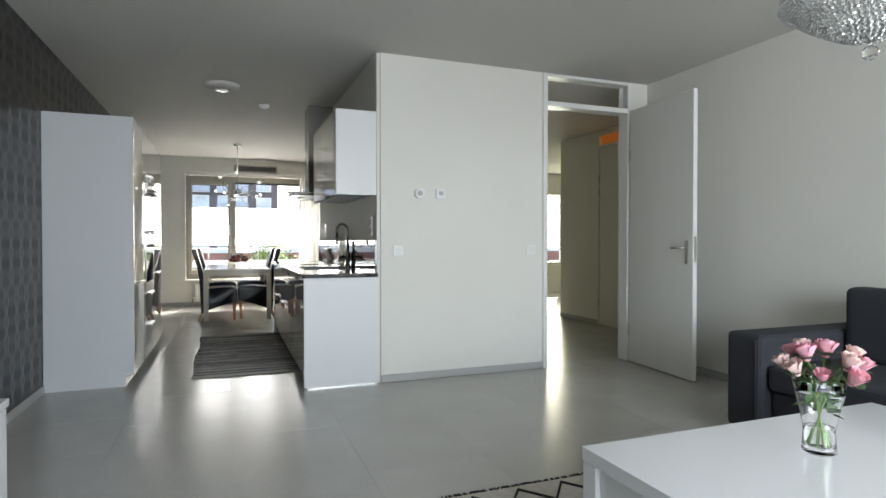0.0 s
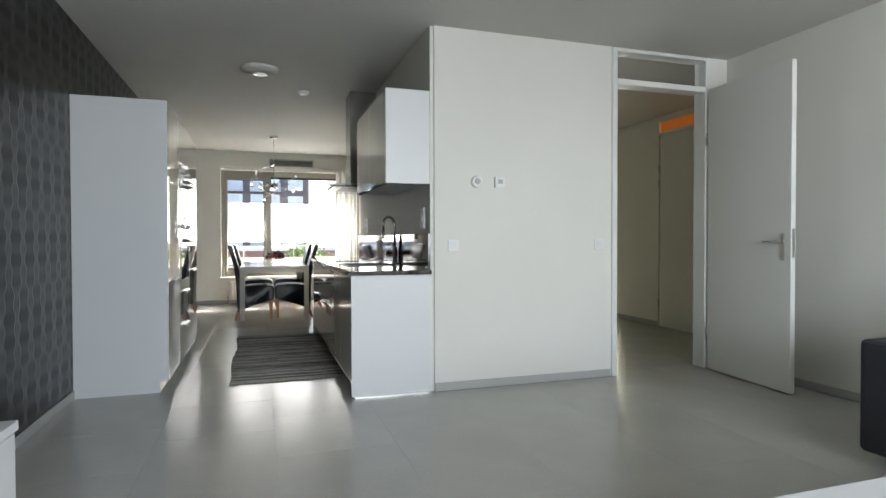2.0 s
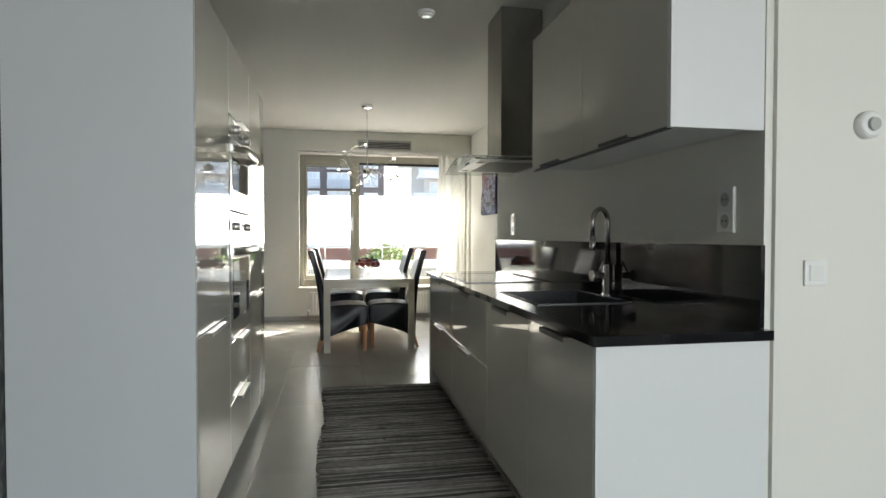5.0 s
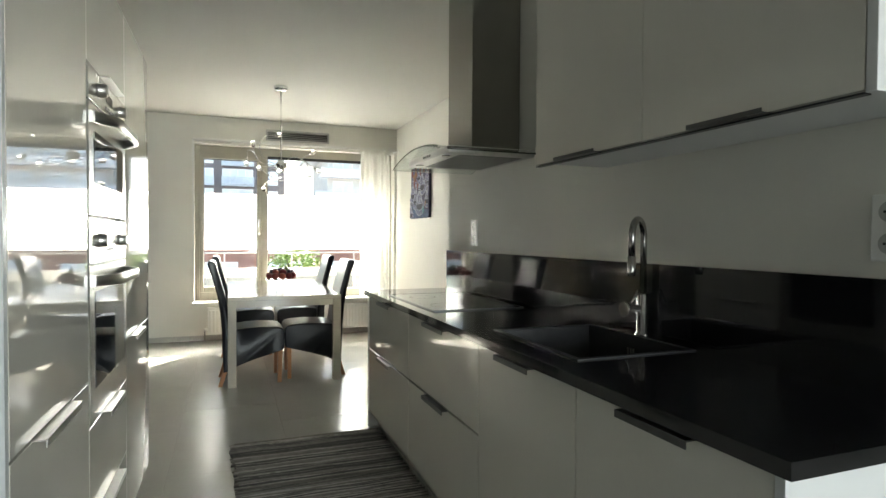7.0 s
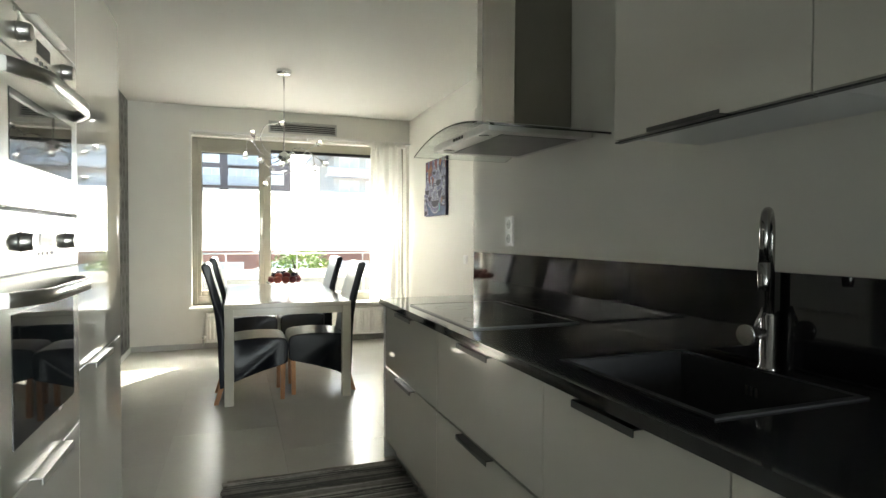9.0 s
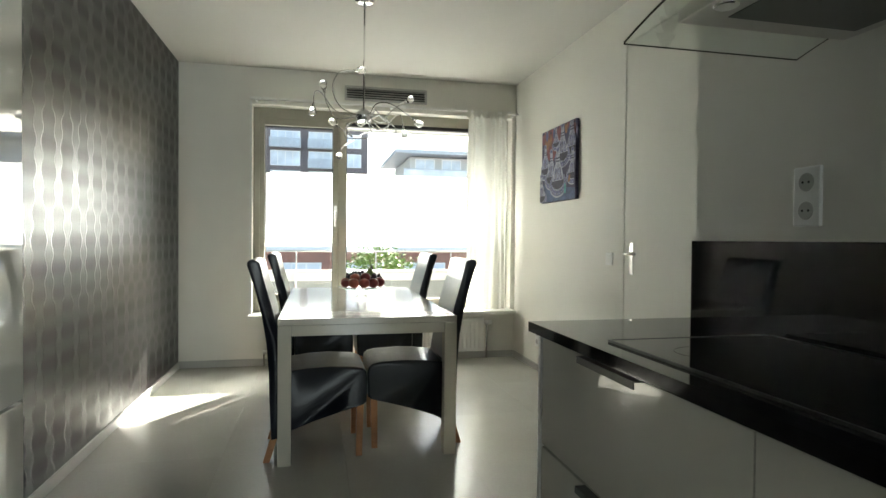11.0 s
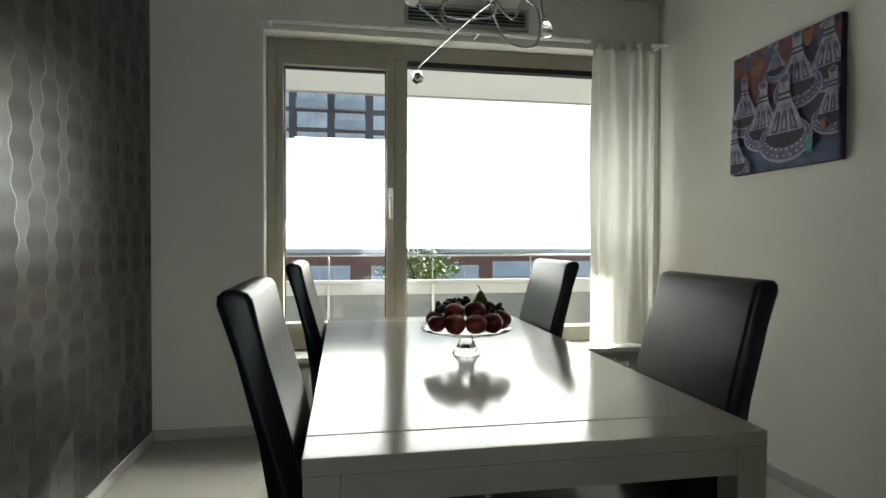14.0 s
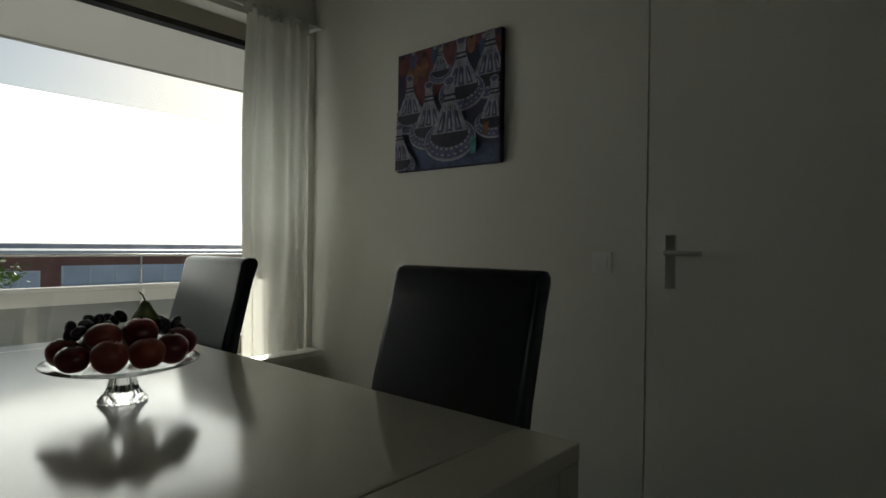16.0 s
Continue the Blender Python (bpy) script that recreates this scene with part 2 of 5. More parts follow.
def cloth_material(name, colour, through_share):
    m = bpy.data.materials.new(name)
    m.use_nodes = True
    n, l = m.node_tree.nodes, m.node_tree.links
    b = n["Principled BSDF"]
    b.inputs["Roughness"].default_value = 0.9
    tr, mix, wv, ramp = n.new("ShaderNodeBsdfTranslucent"), n.new("ShaderNodeMixShader"), n.new("ShaderNodeTexNoise"), n.new("ShaderNodeMapRange")
    wv.inputs["Scale"].default_value, wv.inputs["Detail"].default_value = 300, 3
    ramp.inputs["To Min"].default_value, ramp.inputs["To Max"].default_value = 0.85, 1.05
    l.new(wv.outputs["Fac"], ramp.inputs["Value"])
    sc = n.new("ShaderNodeVectorMath")
    sc.operation = 'SCALE'
    sc.inputs[0].default_value = colour
    l.new(ramp.outputs[0], sc.inputs["Scale"])
    l.new(sc.outputs[0], b.inputs["Base Color"])
    l.new(sc.outputs[0], tr.inputs[0])
    mix.inputs[0].default_value = through_share
    l.new(b.outputs[0], mix.inputs[1])
    l.new(tr.outputs[0], mix.inputs[2])
    l.new(mix.outputs[0], n["Material Output"].inputs[0])
    return m


# ---- large structure ----
XL, XR, YW, YE, H = -1.29, 3.68, 4.478, 10.91, 2.585
XK, XD, YK = 1.07, 1.70, 7.40
floor_ob = solid("floor", boxed(XL - 0.3, -2.6, -0.15, 7.2, YE + 0.3, -0.004), M["base"], "smooth grey poured floor with a satin sheen", "floor", kind="structure")
solid("ceiling", boxed(XL - 0.3, -2.6, H, 7.2, YE + 0.3, H + 0.2), M["ceiling"], "white plastered ceiling with shade put into its grey tone", "ceiling", kind="structure")
wall("wall_west", "y", -2.6, YE + 0.3, XL - 0.2, XL, 0, H, [], M["wallpaper"], "long wall with dark brown patterned wallpaper")
wall("wall_north", "x", XL, XD, YE, YE + 0.3, 0, H, [(-0.70, 1.66, 0.45, 2.27)], M["wall"], "white outer wall with a wide window")
wall("wall_dining", "y", YK, YE + 0.3, XD, XD + 0.1, 0, H, [(8.06, 8.93, 0, 2.33)], M["wall"], "white dining room side wall with a flush door")
wall("wall_return", "x", XK + 0.1, XD, YK - 0.1, YK, 0, H, [], M["wall"], "short white return wall")
wall("wall_kitchen_nib", "y", YW + 0.014, YW + 0.1, XK, 1.097, 0, H, [], M["wall"], "white end of the kitchen wall")
wall("wall_kitchen", "y", YW + 0.1, YK, XK, XK + 0.1, 0, H, [], M["wall"], "white kitchen wall")
wall("wall_partition", "x", 1.098, 3.49, YW, YW + 0.1, 0, H, [(2.55, 3.489, 0, H - 0.002)], M["wall"], "white partition wall with a tall doorway")
wall("wall_partition_east", "x", 3.492, XR, YW, YW + 0.1, 0, H, [], M["wall"], "short white wall beside the doorway")
wall("wall_east", "y", -2.6, YW + 0.1, XR, XR + 0.2, 0, H, [], M["wall"], "white living room side wall")
wall("wall_south", "x", XL, XR, -2.6, -2.35, 0, H, [(0.2, 3.3, 0.4, 2.45)], M["wall"], "white living room wall with a wide window")
wall("wall_hall_east", "y", YW, 7.43, 4.62, 4.72, 0, H, [(5.62, 6.50, 0, 2.515)], M["wall"], "cream hall wall with a door")
wall("wall_hall_west", "y", YW + 0.1, YE, 2.40, 2.50, 0, H, [], M["wall"], "cream hall wall")
wall("wall_hall_north", "x", 2.5, 7.2, YE, YE + 0.1, 0, H, [(6.32, 6.98, 0.6, 2.2)], M["wall"], "cream wall with a window at the end of the hall")
wall("wall_hall_south", "x", XR + 0.2, 7.2, YW - 0.1, YW, 0, H, [], M["wall"], "cream hall end wall")
wall("wall_far_east", "y", YW, YE, 7.1, 7.2, 0, H, [], M["wall"], "plain cream wall")
wall("wall_closet_north", "x", 4.72, 7.1, 7.33, 7.43, 0, H, [], M["wall"], "plain cream wall")
wall("wall_closet_south", "x", 4.72, 7.1, 5.0, 5.1, 0, H, [], M["wall"], "plain cream wall")


def skirting(x0, y0, x1, y1, h=0.06):
    solid("baseboard", boxed(x0, y0, 0, x1, y1, h, bevel=0.004, seg=1), M["base"], "low grey skirting board along the wall", "baseboard", kind="structure")


skirting(1.10, YW - 0.012, 2.545, YW)
skirting(XL, -2.3, XL + 0.012, 5.05)
skirting(XL, 7.0, XL + 0.012, YE - 0.012)
skirting(XL, YE - 0.012, XD - 0.012, YE)
skirting(XD - 0.012, 8.99, XD, YE)
skirting(XD - 0.012, YK, XD, 8.0)
skirting(XR - 0.012, -2.3, XR, YW)
skirting(4.608, 6.52, 4.62, 7.425)
skirting(4.608, YW + 0.01, 4.62, 5.60)


def door_leaf(name, label, hinge, turn, w, h, handle_side, plate_h=0.19):
    """A flush door; the leaf runs along +x from the hinge before it is turned."""
    d = thing(name, (0, 0, 0), label, "door")
    part("leaf", boxed(0.0, -0.02, 0.008, w, 0.02, h, bevel=0.003, seg=1), M["paint"], d)
    for s in (-1, 1):
        y = s * 0.0215
        bm = boxed(w - 0.085, min(y, y + s * 0.006), 0.93, w - 0.05, max(y, y + s * 0.006), 0.93 + plate_h, bevel=0.002, seg=1)
        part("handle_plate", bm, M["steel"], d, "brushed steel handle plate")
        bm = bmesh.new()
        tube(bm, [(w - 0.068, y, 1.06), (w - 0.068, y + s * 0.045, 1.06), (w - 0.075, y + s * 0.05, 1.06), (w - 0.19, y + s * 0.05, 1.06)], 0.009)
        part("lever", bm, M["steel"], d, "brushed steel lever")
    part("lock_plate", boxed(w, -0.011, 0.95, w + 0.002, 0.011, 1.15), M["steel"], d, "steel lock plate on the edge")
    for z in (0.25, 1.85):
        bm = bmesh.new()
        tube(bm, [(0.0, -0.022, z), (0.0, -0.022, z + 0.1)], 0.008, 8)
        part("hinge", bm, M["steel"], d)
    d.matrix_basis = Matrix.Translation(hinge) @ Matrix.Rotation(radians(turn), 4, 'Z')
    return d


# doorway to the hall: jambs, transom bar, glass light above
dw = tagged(new("door_frame"), "white painted tall door frame with a glazed transom", "door frame", kind="structure")
for x0, x1 in ((2.55, 2.595), (3.445, 3.49)):
    part("jamb", boxed(x0, YW - 0.018, 0, x1, YW + 0.118, H - 0.004, bevel=0.004, seg=1), M["paint"], dw)
part("transom_bar", boxed(2.595, YW - 0.016, 2.295, 3.445, YW + 0.116, 2.34, bevel=0.004, seg=1), M["paint"], dw)
part("head", boxed(2.595, YW - 0.016, 2.553, 3.445, YW + 0.116, H - 0.004, bevel=0.003, seg=1), M["paint"], dw)
tp = part("transom_pane", boxed(2.595, YW + 0.045, 2.34, 3.445, YW + 0.051, 2.553), M["glass"], dw)
tp.visible_shadow = False
door_leaf("living_room_door", "tall white flush door standing open against the wall", (3.468, YW - 0.044, 0), -94.2, 0.83, 2.31, 1)

# closed doors
dd = tagged(new("door_1"), "closed white flush door with a steel handle", "door", kind="structure")
part("leaf", boxed(1.703, 8.062, 0.003, 1.746, 8.9285, 2.3285, bevel=0.003, seg=1), M["wall"], dd)
part("handle_plate", boxed(1.699, 8.825, 0.915, 1.706, 8.862, 1.105, bevel=0.003, seg=1), M["steel"], dd, "brushed steel handle plate")
part("lever", tube(bmesh.new(), [(1.70, 8.843, 1.04), (1.655, 8.843, 1.04), (1.65, 8.835, 1.04), (1.65, 8.725, 1.04)], 0.009), M["steel"], dd, "brushed steel lever")
hd = tagged(new("door_2"), "closed cream hall door with an orange lit transom above", "door", kind="structure")
part("leaf", boxed(4.63, 5.6215, 0.0015, 4.67, 6.4985, 2.36, bevel=0.003, seg=1), M["wall"], hd)
part("transom_bar", boxed(4.615, 5.625, 2.36, 4.69, 6.495, 2.39), M["paint"], hd)
M["amber"] = glass("amber_glass", (1.0, 0.42, 0.10), 0.45)
part("transom_pane", boxed(4.64, 5.625, 2.39, 4.646, 6.495, 2.515), M["amber"], hd, "orange frosted transom pane").visible_shadow = False
part("handle_plate", boxed(4.622, 5.675, 0.95, 4.63, 5.71, 1.14), M["steel"], hd)
part("lever", tube(bmesh.new(), [(4.63, 5.69, 1.07), (4.585, 5.69, 1.07), (4.58, 5.7, 1.07), (4.58, 5.82, 1.07)], 0.009), M["steel"], hd)
for z in (0.25, 1.72, 1.9):
    part("hinge", tube(bmesh.new(), [(4.618, 6.50, z), (4.618, 6.50, z + 0.09)], 0.008, 8), M["steel"], hd)

# dining window
GY = 11.08
wi = tagged(new("window_1"), "wide window with grey-beige frames and white film across the glass", "window", kind="structure")
F = M["frame"]
for nm, a in (("frame_jamb", (-0.70, GY - 0.05, 0.45, -0.645, GY + 0.06, 2.27)), ("frame_jamb", (1.56, GY - 0.05, 0.45, 1.66, GY + 0.06, 2.27)),
              ("frame_head", (-0.645, GY - 0.05, 2.176, 1.56, GY + 0.06, 2.27)), ("frame_foot", (-0.645, GY - 0.05, 0.45, 1.56, GY + 0.06, 0.55)),
              ("mullion", (0.038, GY - 0.05, 0.55, 0.112, GY + 0.06, 2.176))):
    part(nm, boxed(*a, bevel=0.005, seg=1), F, wi)
sash = part("sash", boxed(-0.645, GY - 0.065, 0.55, -0.605, GY + 0.03, 2.176, bevel=0.004, seg=1), F, wi)
for a in ((-0.009, GY - 0.065, 0.55, 0.036, GY + 0.03, 2.176), (-0.605, GY - 0.065, 0.55, -0.009, GY + 0.03, 0.61), (-0.605, GY - 0.065, 2.116, -0.009, GY + 0.03, 2.176)):
    part("sash_rail", boxed(*a, bevel=0.004, seg=1), F, wi)
for a in ((-0.605, GY - 0.02, 0.61, -0.599, GY + 0.02, 2.116), (-0.015, GY - 0.02, 0.61, -0.009, GY + 0.02, 2.116), (-0.599, GY - 0.02, 2.108, -0.015, GY + 0.02, 2.116), (0.112, GY - 0.02, 0.55, 0.119, GY + 0.02, 2.176), (0.119, GY - 0.045, 2.146, 1.56, GY + 0.02, 2.176)):
    part("gasket", boxed(*a), M["black"], wi, "thin dark glazing seal")
for x0, x1, z0, z1 in ((-0.599, -0.015, 0.61, 2.108), (0.119, 1.56, 0.55, 2.146)):
    p = part("pane", boxed(x0, GY - 0.004, z0, x1, GY + 0.004, z1), M["glass"], wi)
    p.visible_shadow = False
M["film"] = film_material()
for x0, x1 in ((-0.599, -0.015), (0.119, 1.56)):
    part("film", boxed(x0, GY + 0.0075, 1.045, x1, GY + 0.0085, 1.70), M["film"], wi, "opaque white film band across the glass")
bm = bmesh.new()
tube(bm, [(0.014, GY - 0.066, 1.35), (0.014, GY - 0.10, 1.35), (0.014, GY - 0.105, 1.34), (0.014, GY - 0.105, 1.22)], 0.009, 8)
part("handle", bm, M["steel"], wi, "steel window handle")
part("handle_plate", boxed(-0.001, GY - 0.07, 1.28, 0.029, GY - 0.065, 1.41, bevel=0.002, seg=1), M["steel"], wi)
solid("window_sill", boxed(-0.72, YE - 0.13, 0.425, 1.68, GY - 0.051, 0.452, bevel=0.004, seg=2), M["paint"], "white painted window sill", "window sill", kind="structure")
solid("window_reveal_trim", boxed(-0.72, YE - 0.012, 0.453, -0.70, YE, 2.30), M["paint"], "white trim strip beside the window", "trim", kind="structure")
solid("window_head_trim", boxed(-0.72, YE - 0.02, 2.305, 1.66, YE, 2.33, bevel=0.003, seg=1), M["paint"], "white trim strip over the window", "trim", kind="structure")

# window of the living room, behind the walk, and of the hall
for nm, x0, x1, y, z0, z1, mull in (("window_2", 0.2, 3.3, -2.48, 0.4, 2.45, 1.75), ("window_3", 6.32, 6.98, YE + 0.05, 0.6, 2.2, 6.9)):
    w2 = tagged(new(nm), "plain glazed window with white painted frame", "window", kind="structure")
    for a in ((x0, y - 0.04, z0, x0 + 0.07, y + 0.04, z1), (x1 - 0.07, y - 0.04, z0, x1, y + 0.04, z1), (x0 + 0.07, y - 0.04, z0, x1 - 0.07, y + 0.04, z0 + 0.07), (x0 + 0.07, y - 0.04, z1 - 0.07, x1 - 0.07, y + 0.04, z1), (mull - 0.04, y - 0.04, z0 + 0.07, mull + 0.04, y + 0.04, z1 - 0.07)):
        part("window_frame", boxed(*a), M["paint"], w2)
hl = new("closet_lamp_light", bpy.data.lights.new("closet_lamp_light", 'POINT'))
hl.data.energy, hl.data.color, hl.data.shadow_soft_size = 2, (1.0, 0.62, 0.3), 0.08
hl.location = (5.6, 6.1, 2.3)

# ---- kitchen ----


def lip_handle(a0, a1, face, z, out, parent):
    """A folded metal edge pull: a flat lip on the top edge and a short drop in front."""
    bm = bmesh.new()
    x0, x1 = sorted((face, face + out * 0.028))
    box(bm, x0, a0, z, x1, a1, z + 0.003)
    f0, f1 = sorted((face + out * 0.025, face + out * 0.028))
    box(bm, f0, a0, z - 0.014, f1, a1, z)
    part("handle", bm, M["dark_steel"] if out < 0 else M["steel"], parent, "thin metal edge pull")


FX = 0.51


def base_unit(y0, y1, fronts, label, handles):
    c = thing("base_cabinet", (0.8, (y0 + y1) / 2, 0), label, "cabinet", "base units under the worktop")
    part("carcass", boxed(FX + 0.022, y0 + (0.045 if y0 == 5.655 else 0.001), 0.10, 1.048, y1 - 0.001, 0.66 if y0 == 5.05 else 0.832), M["panel"], c)
    part("plinth", boxed(FX + 0.06, y0 + 0.001, 0.0, FX + 0.076, y1 - 0.001, 0.099), M["steel"], c, "grey plinth")
    for z0, z1, nm in fronts:
        f = part(nm, boxed(FX, y0 + 0.002, z0, FX + 0.019, y1 - 0.002, z1, bevel=0.0012, seg=1), M["front"], c, "high-gloss cream lacquered front")
        if handles:
            lip_handle(handles[0], handles[1], FX, z1, -1, f)
    return c


base_unit(6.50, 7.345, [(0.104, 0.499, "drawer"), (0.507, 0.826, "drawer")], "glossy cream kitchen unit with two deep drawers", (6.80, 7.06))
base_unit(5.655, 6.50, [(0.104, 0.499, "drawer"), (0.507, 0.826, "drawer")], "glossy cream kitchen unit with two deep drawers", (5.96, 6.22))
base_unit(5.05, 5.655, [(0.104, 0.826, "door")], "glossy cream kitchen sink unit with one door", (5.26, 5.48))
base_unit(4.485, 5.05, [(0.104, 0.826, "door")], "glossy cream kitchen unit with one door", (4.65, 4.86))
solid("gable_board", boxed(FX - 0.004, 4.463, 0.012, 1.066, 4.483, 0.834, bevel=0.001, seg=1), M["panel"], "matt white end panel closing the kitchen run", "panel")
solid("plinth_strip", boxed(FX + 0.02, 4.468, 0.0, 1.06, 4.482, 0.0118), M["steel"], "grey strip under the end panel", "plinth")
solid("gable_board", boxed(FX - 0.004, 7.347, 0.0, 1.066, 7.365, 0.834, bevel=0.001, seg=1), M["panel"], "matt white end panel at the far end of the run", "panel")

# worktop with a cut-out for the sink
SX0, SX1, SY0, SY1 = 0.60, 1.00, 5.172, 5.69
wt = thing("worktop", (0.8, 6, 0.836), "polished black stone worktop along the kitchen wall", "worktop")
for a in ((0.488, 4.44, 0.836, 1.066, SY0, 0.866), (0.488, SY1 + 0.0005, 0.836, 1.066, 7.405, 0.866), (0.488, SY0 + 0.0005, 0.836, SX0, SY1, 0.866), (SX1, SY0 + 0.0005, 0.836, 1.066, SY1, 0.866)):
    part("slab", boxed(*a), M["granite"], wt)
bs = thing("backsplash", (1.06, 5.9, 0.8665), "polished black stone upstand on the kitchen wall", "backsplash")
for y0, y1 in ((4.482, 6.0), (6.0008, 7.398)):
    part("slab", boxed(1.052, y0, 0.8665, 1.068, y1, 1.12, bevel=0.0006, seg=1), M["granite"], bs)
sk = thing("sink", (0.8, 5.45, 0.7), "black composite sink set into the worktop", "sink")
M["sink"] = material("black_composite", (0.03, 0.03, 0.032), 0.4, scale=50, vary=0.3, bump=0.1, fine=500)
t = 0.006
for a in ((SX0, SY0, 0.68, SX1, SY1, 0.686), (SX0, SY0, 0.686, SX0 + t, SY1, 0.868), (SX1 - t, SY0, 0.686, SX1, SY1, 0.868), (SX0 + t, SY0, 0.686, SX1 - t, SY0 + t, 0.868), (SX0 + t, SY1 - t, 0.686, SX1 - t, SY1, 0.868)):
    part("bowl_wall", boxed(*a), M["sink"], sk)
bm = bmesh.new()
for a in ((SX0 - 0.012, SY0 - 0.012, 0.8662, SX1 + 0.012, SY0 + t, 0.8702), (SX0 - 0.012, SY1 - t, 0.8662, SX1 + 0.012, SY1 + 0.012, 0.8702), (SX0 - 0.012, SY0 + t, 0.8662, SX0 + t, SY1 - t, 0.8702), (SX1 - t, SY0 + t, 0.8662, SX1 + 0.012, SY1 - t, 0.8702)):
    box(bm, *a)
part("rim", bm, M["sink"], sk)
part("drain", lathe(bmesh.new(), (0.80, 5.45, 0.686), [(0.045, 0), (0.045, 0.003), (0.03, 0.002)]), M["steel"], sk, "steel drain")
for k in range(3):
    part("overflow_slot", boxed(SX1 - t - 0.002, 5.42 + k * 0.014, 0.80, SX1 - t, 5.428 + k * 0.014, 0.825), M["steel"], sk)

M["tap"] = material("brushed_tap_steel", (0.34, 0.33, 0.32), 0.2, 1.0, scale=9, vary=0.08)
TXC, TYC = 1.025, 5.416
fa = thing("kitchen_tap", (TXC, TYC, 0.867), "tall chrome gooseneck tap with a pull-out spray", "tap")
part("body", lathe(bmesh.new(), (TXC, TYC, 0.867), [(0.026, 0), (0.026, 0.012), (0.021, 0.016), (0.021, 0.145), (0.018, 0.15)]), M["tap"], fa)
ux, uy = -0.115, -0.08
arc = [(TXC, TYC, 1.012), (TXC, TYC, 1.21)] + [(TXC + ux * (1 - math.cos(a)) / 2, TYC + uy * (1 - math.cos(a)) / 2, 1.21 + 0.062 * math.sin(a)) for a in (math.pi * k / 14 for k in range(1, 15))]
part("neck", tube(bmesh.new(), arc + [(TXC + ux, TYC + uy, 1.15)], 0.0112, 14), M["tap"], fa)
part("spray_head", tube(bmesh.new(), [(TXC + ux, TYC + uy, 1.15), (TXC + ux, TYC + uy, 1.10), (TXC + ux, TYC + uy, 1.085)], [0.0135, 0.0135, 0.012], 14), M["tap"], fa)
part("lever", tube(bmesh.new(), [(TXC - 0.018, TYC, 0.965), (TXC - 0.07, TYC, 0.965), (TXC - 0.07, TYC, 0.965), (TXC - 0.082, TYC, 0.965)], [0.014, 0.014, 0.026, 0.026], 16), M["tap"], fa)
part("lever_pin", tube(bmesh.new(), [(TXC - 0.05, TYC, 0.975), (TXC - 0.02, TYC, 1.03)], 0.005, 8), M["tap"], fa)

hob = thing("hob", (0.78, 6.6, 0.8665), "flush black glass induction hob with thin steel trim", "hob")
M["hob"] = material("black_hob_glass", (0.008, 0.008, 0.009), 0.05, scale=4, vary=0.1)
M["zone"] = material("grey_zone_print", (0.035, 0.035, 0.036), 0.12, scale=20, vary=0.2)
part("glass", boxed(0.56, 6.27, 0.8665, 1.02, 7.03, 0.8712, bevel=0.001, seg=1), M["hob"], hob)
for a in ((0.556, 6.266, 0.8665, 0.5595, 7.034, 0.8722), (1.0205, 6.266, 0.8665, 1.024, 7.034, 0.8722), (0.556, 6.2625, 0.8665, 1.024, 6.2655, 0.8722), (0.556, 7.0345, 0.8665, 1.024, 7.0375, 0.8722)):
    part("trim", boxed(*a), M["dark_steel"], hob)
for x, y, r in ((0.70, 6.45, 0.09), (0.90, 6.45, 0.075), (0.70, 6.85, 0.075), (0.90, 6.85, 0.10)):
    bm = bmesh.new()
    for k in range(32):
        a, b2 = 2 * math.pi * k / 32, 2 * math.pi * (k + 1) / 32
        bm.faces.new([bm.verts.new((x + q * math.cos(w), y + q * math.sin(w), 0.8716)) for q, w in ((r, a), (r, b2), (r - 0.003, b2), (r - 0.003, a))])
    part("cooking_zone", bm, M["zone"], hob)

# wall units
UX = 0.752
for y0, y1, h0, h1 in ((4.515, 5.106, 4.71, 4.92), (5.106, 5.69, 5.30, 5.53)):
    u = thing("wall_cabinet", (0.9, (y0 + y1) / 2, 1.475), "glossy cream wall cabinet with a lift-up door", "cabinet", "wall cabinets")
    part("body", boxed(UX + 0.022, y0 + 0.001, 1.485, 1.068, y1 - 0.001, 2.122), M["panel"], u)
    dr = part("door", boxed(UX, y0 + 0.0015, 1.478, UX + 0.019, y1 - 0.0015, 2.125, bevel=0.001, seg=1), M["front"], u, "high-gloss cream lacquered door")
    part("grip_rail", boxed(UX + 0.002, y0 + 0.002, 1.4705, UX + 0.021, y1 - 0.002, 1.4742), M["black"], u, "dark recessed edge under the door")
    bm = bmesh.new()
    box(bm, UX - 0.022, h0, 1.4745, UX + 0.02, h1, 1.4775)
    box(bm, UX - 0.022, h0, 1.4775, UX - 0.0195, h1, 1.4855)
    part("handle", bm, M["dark_steel"], dr, "dark metal edge pull")
solid("gable_board", boxed(UX, 4.494, 1.472, 1.068, 4.514, 2.127, bevel=0.001, seg=1), M["panel"], "matt white side panel of the wall cabinets", "panel")

# extractor
ho = thing("cooker_hood", (0.9, 6.56, 1.6), "steel cooker hood with a curved glass canopy and chimney", "cooker hood")
part("chimney", boxed(0.80, 6.40, 1.6325, 1.066, 6.72, H - 0.002, bevel=0.002, seg=1), M["hood_steel"], ho, "brushed steel chimney")
bm = boxed(0.62, 6.25, 1.598, 1.066, 6.87, 1.632, bevel=0.004, seg=2)
part("body", bm, M["steel"], ho)
bm = bmesh.new()
arch = [(y, 1.597 + 0.062 * (1 - ((y - 6.56) / 0.44) ** 2)) for y in (6.12 + 0.88 * k / 16 for k in range(17))]
rows = [[bm.verts.new((x, y, z - d)) for y, z in arch] for d in (0, 0.007) for x in (0.565, 1.06)]
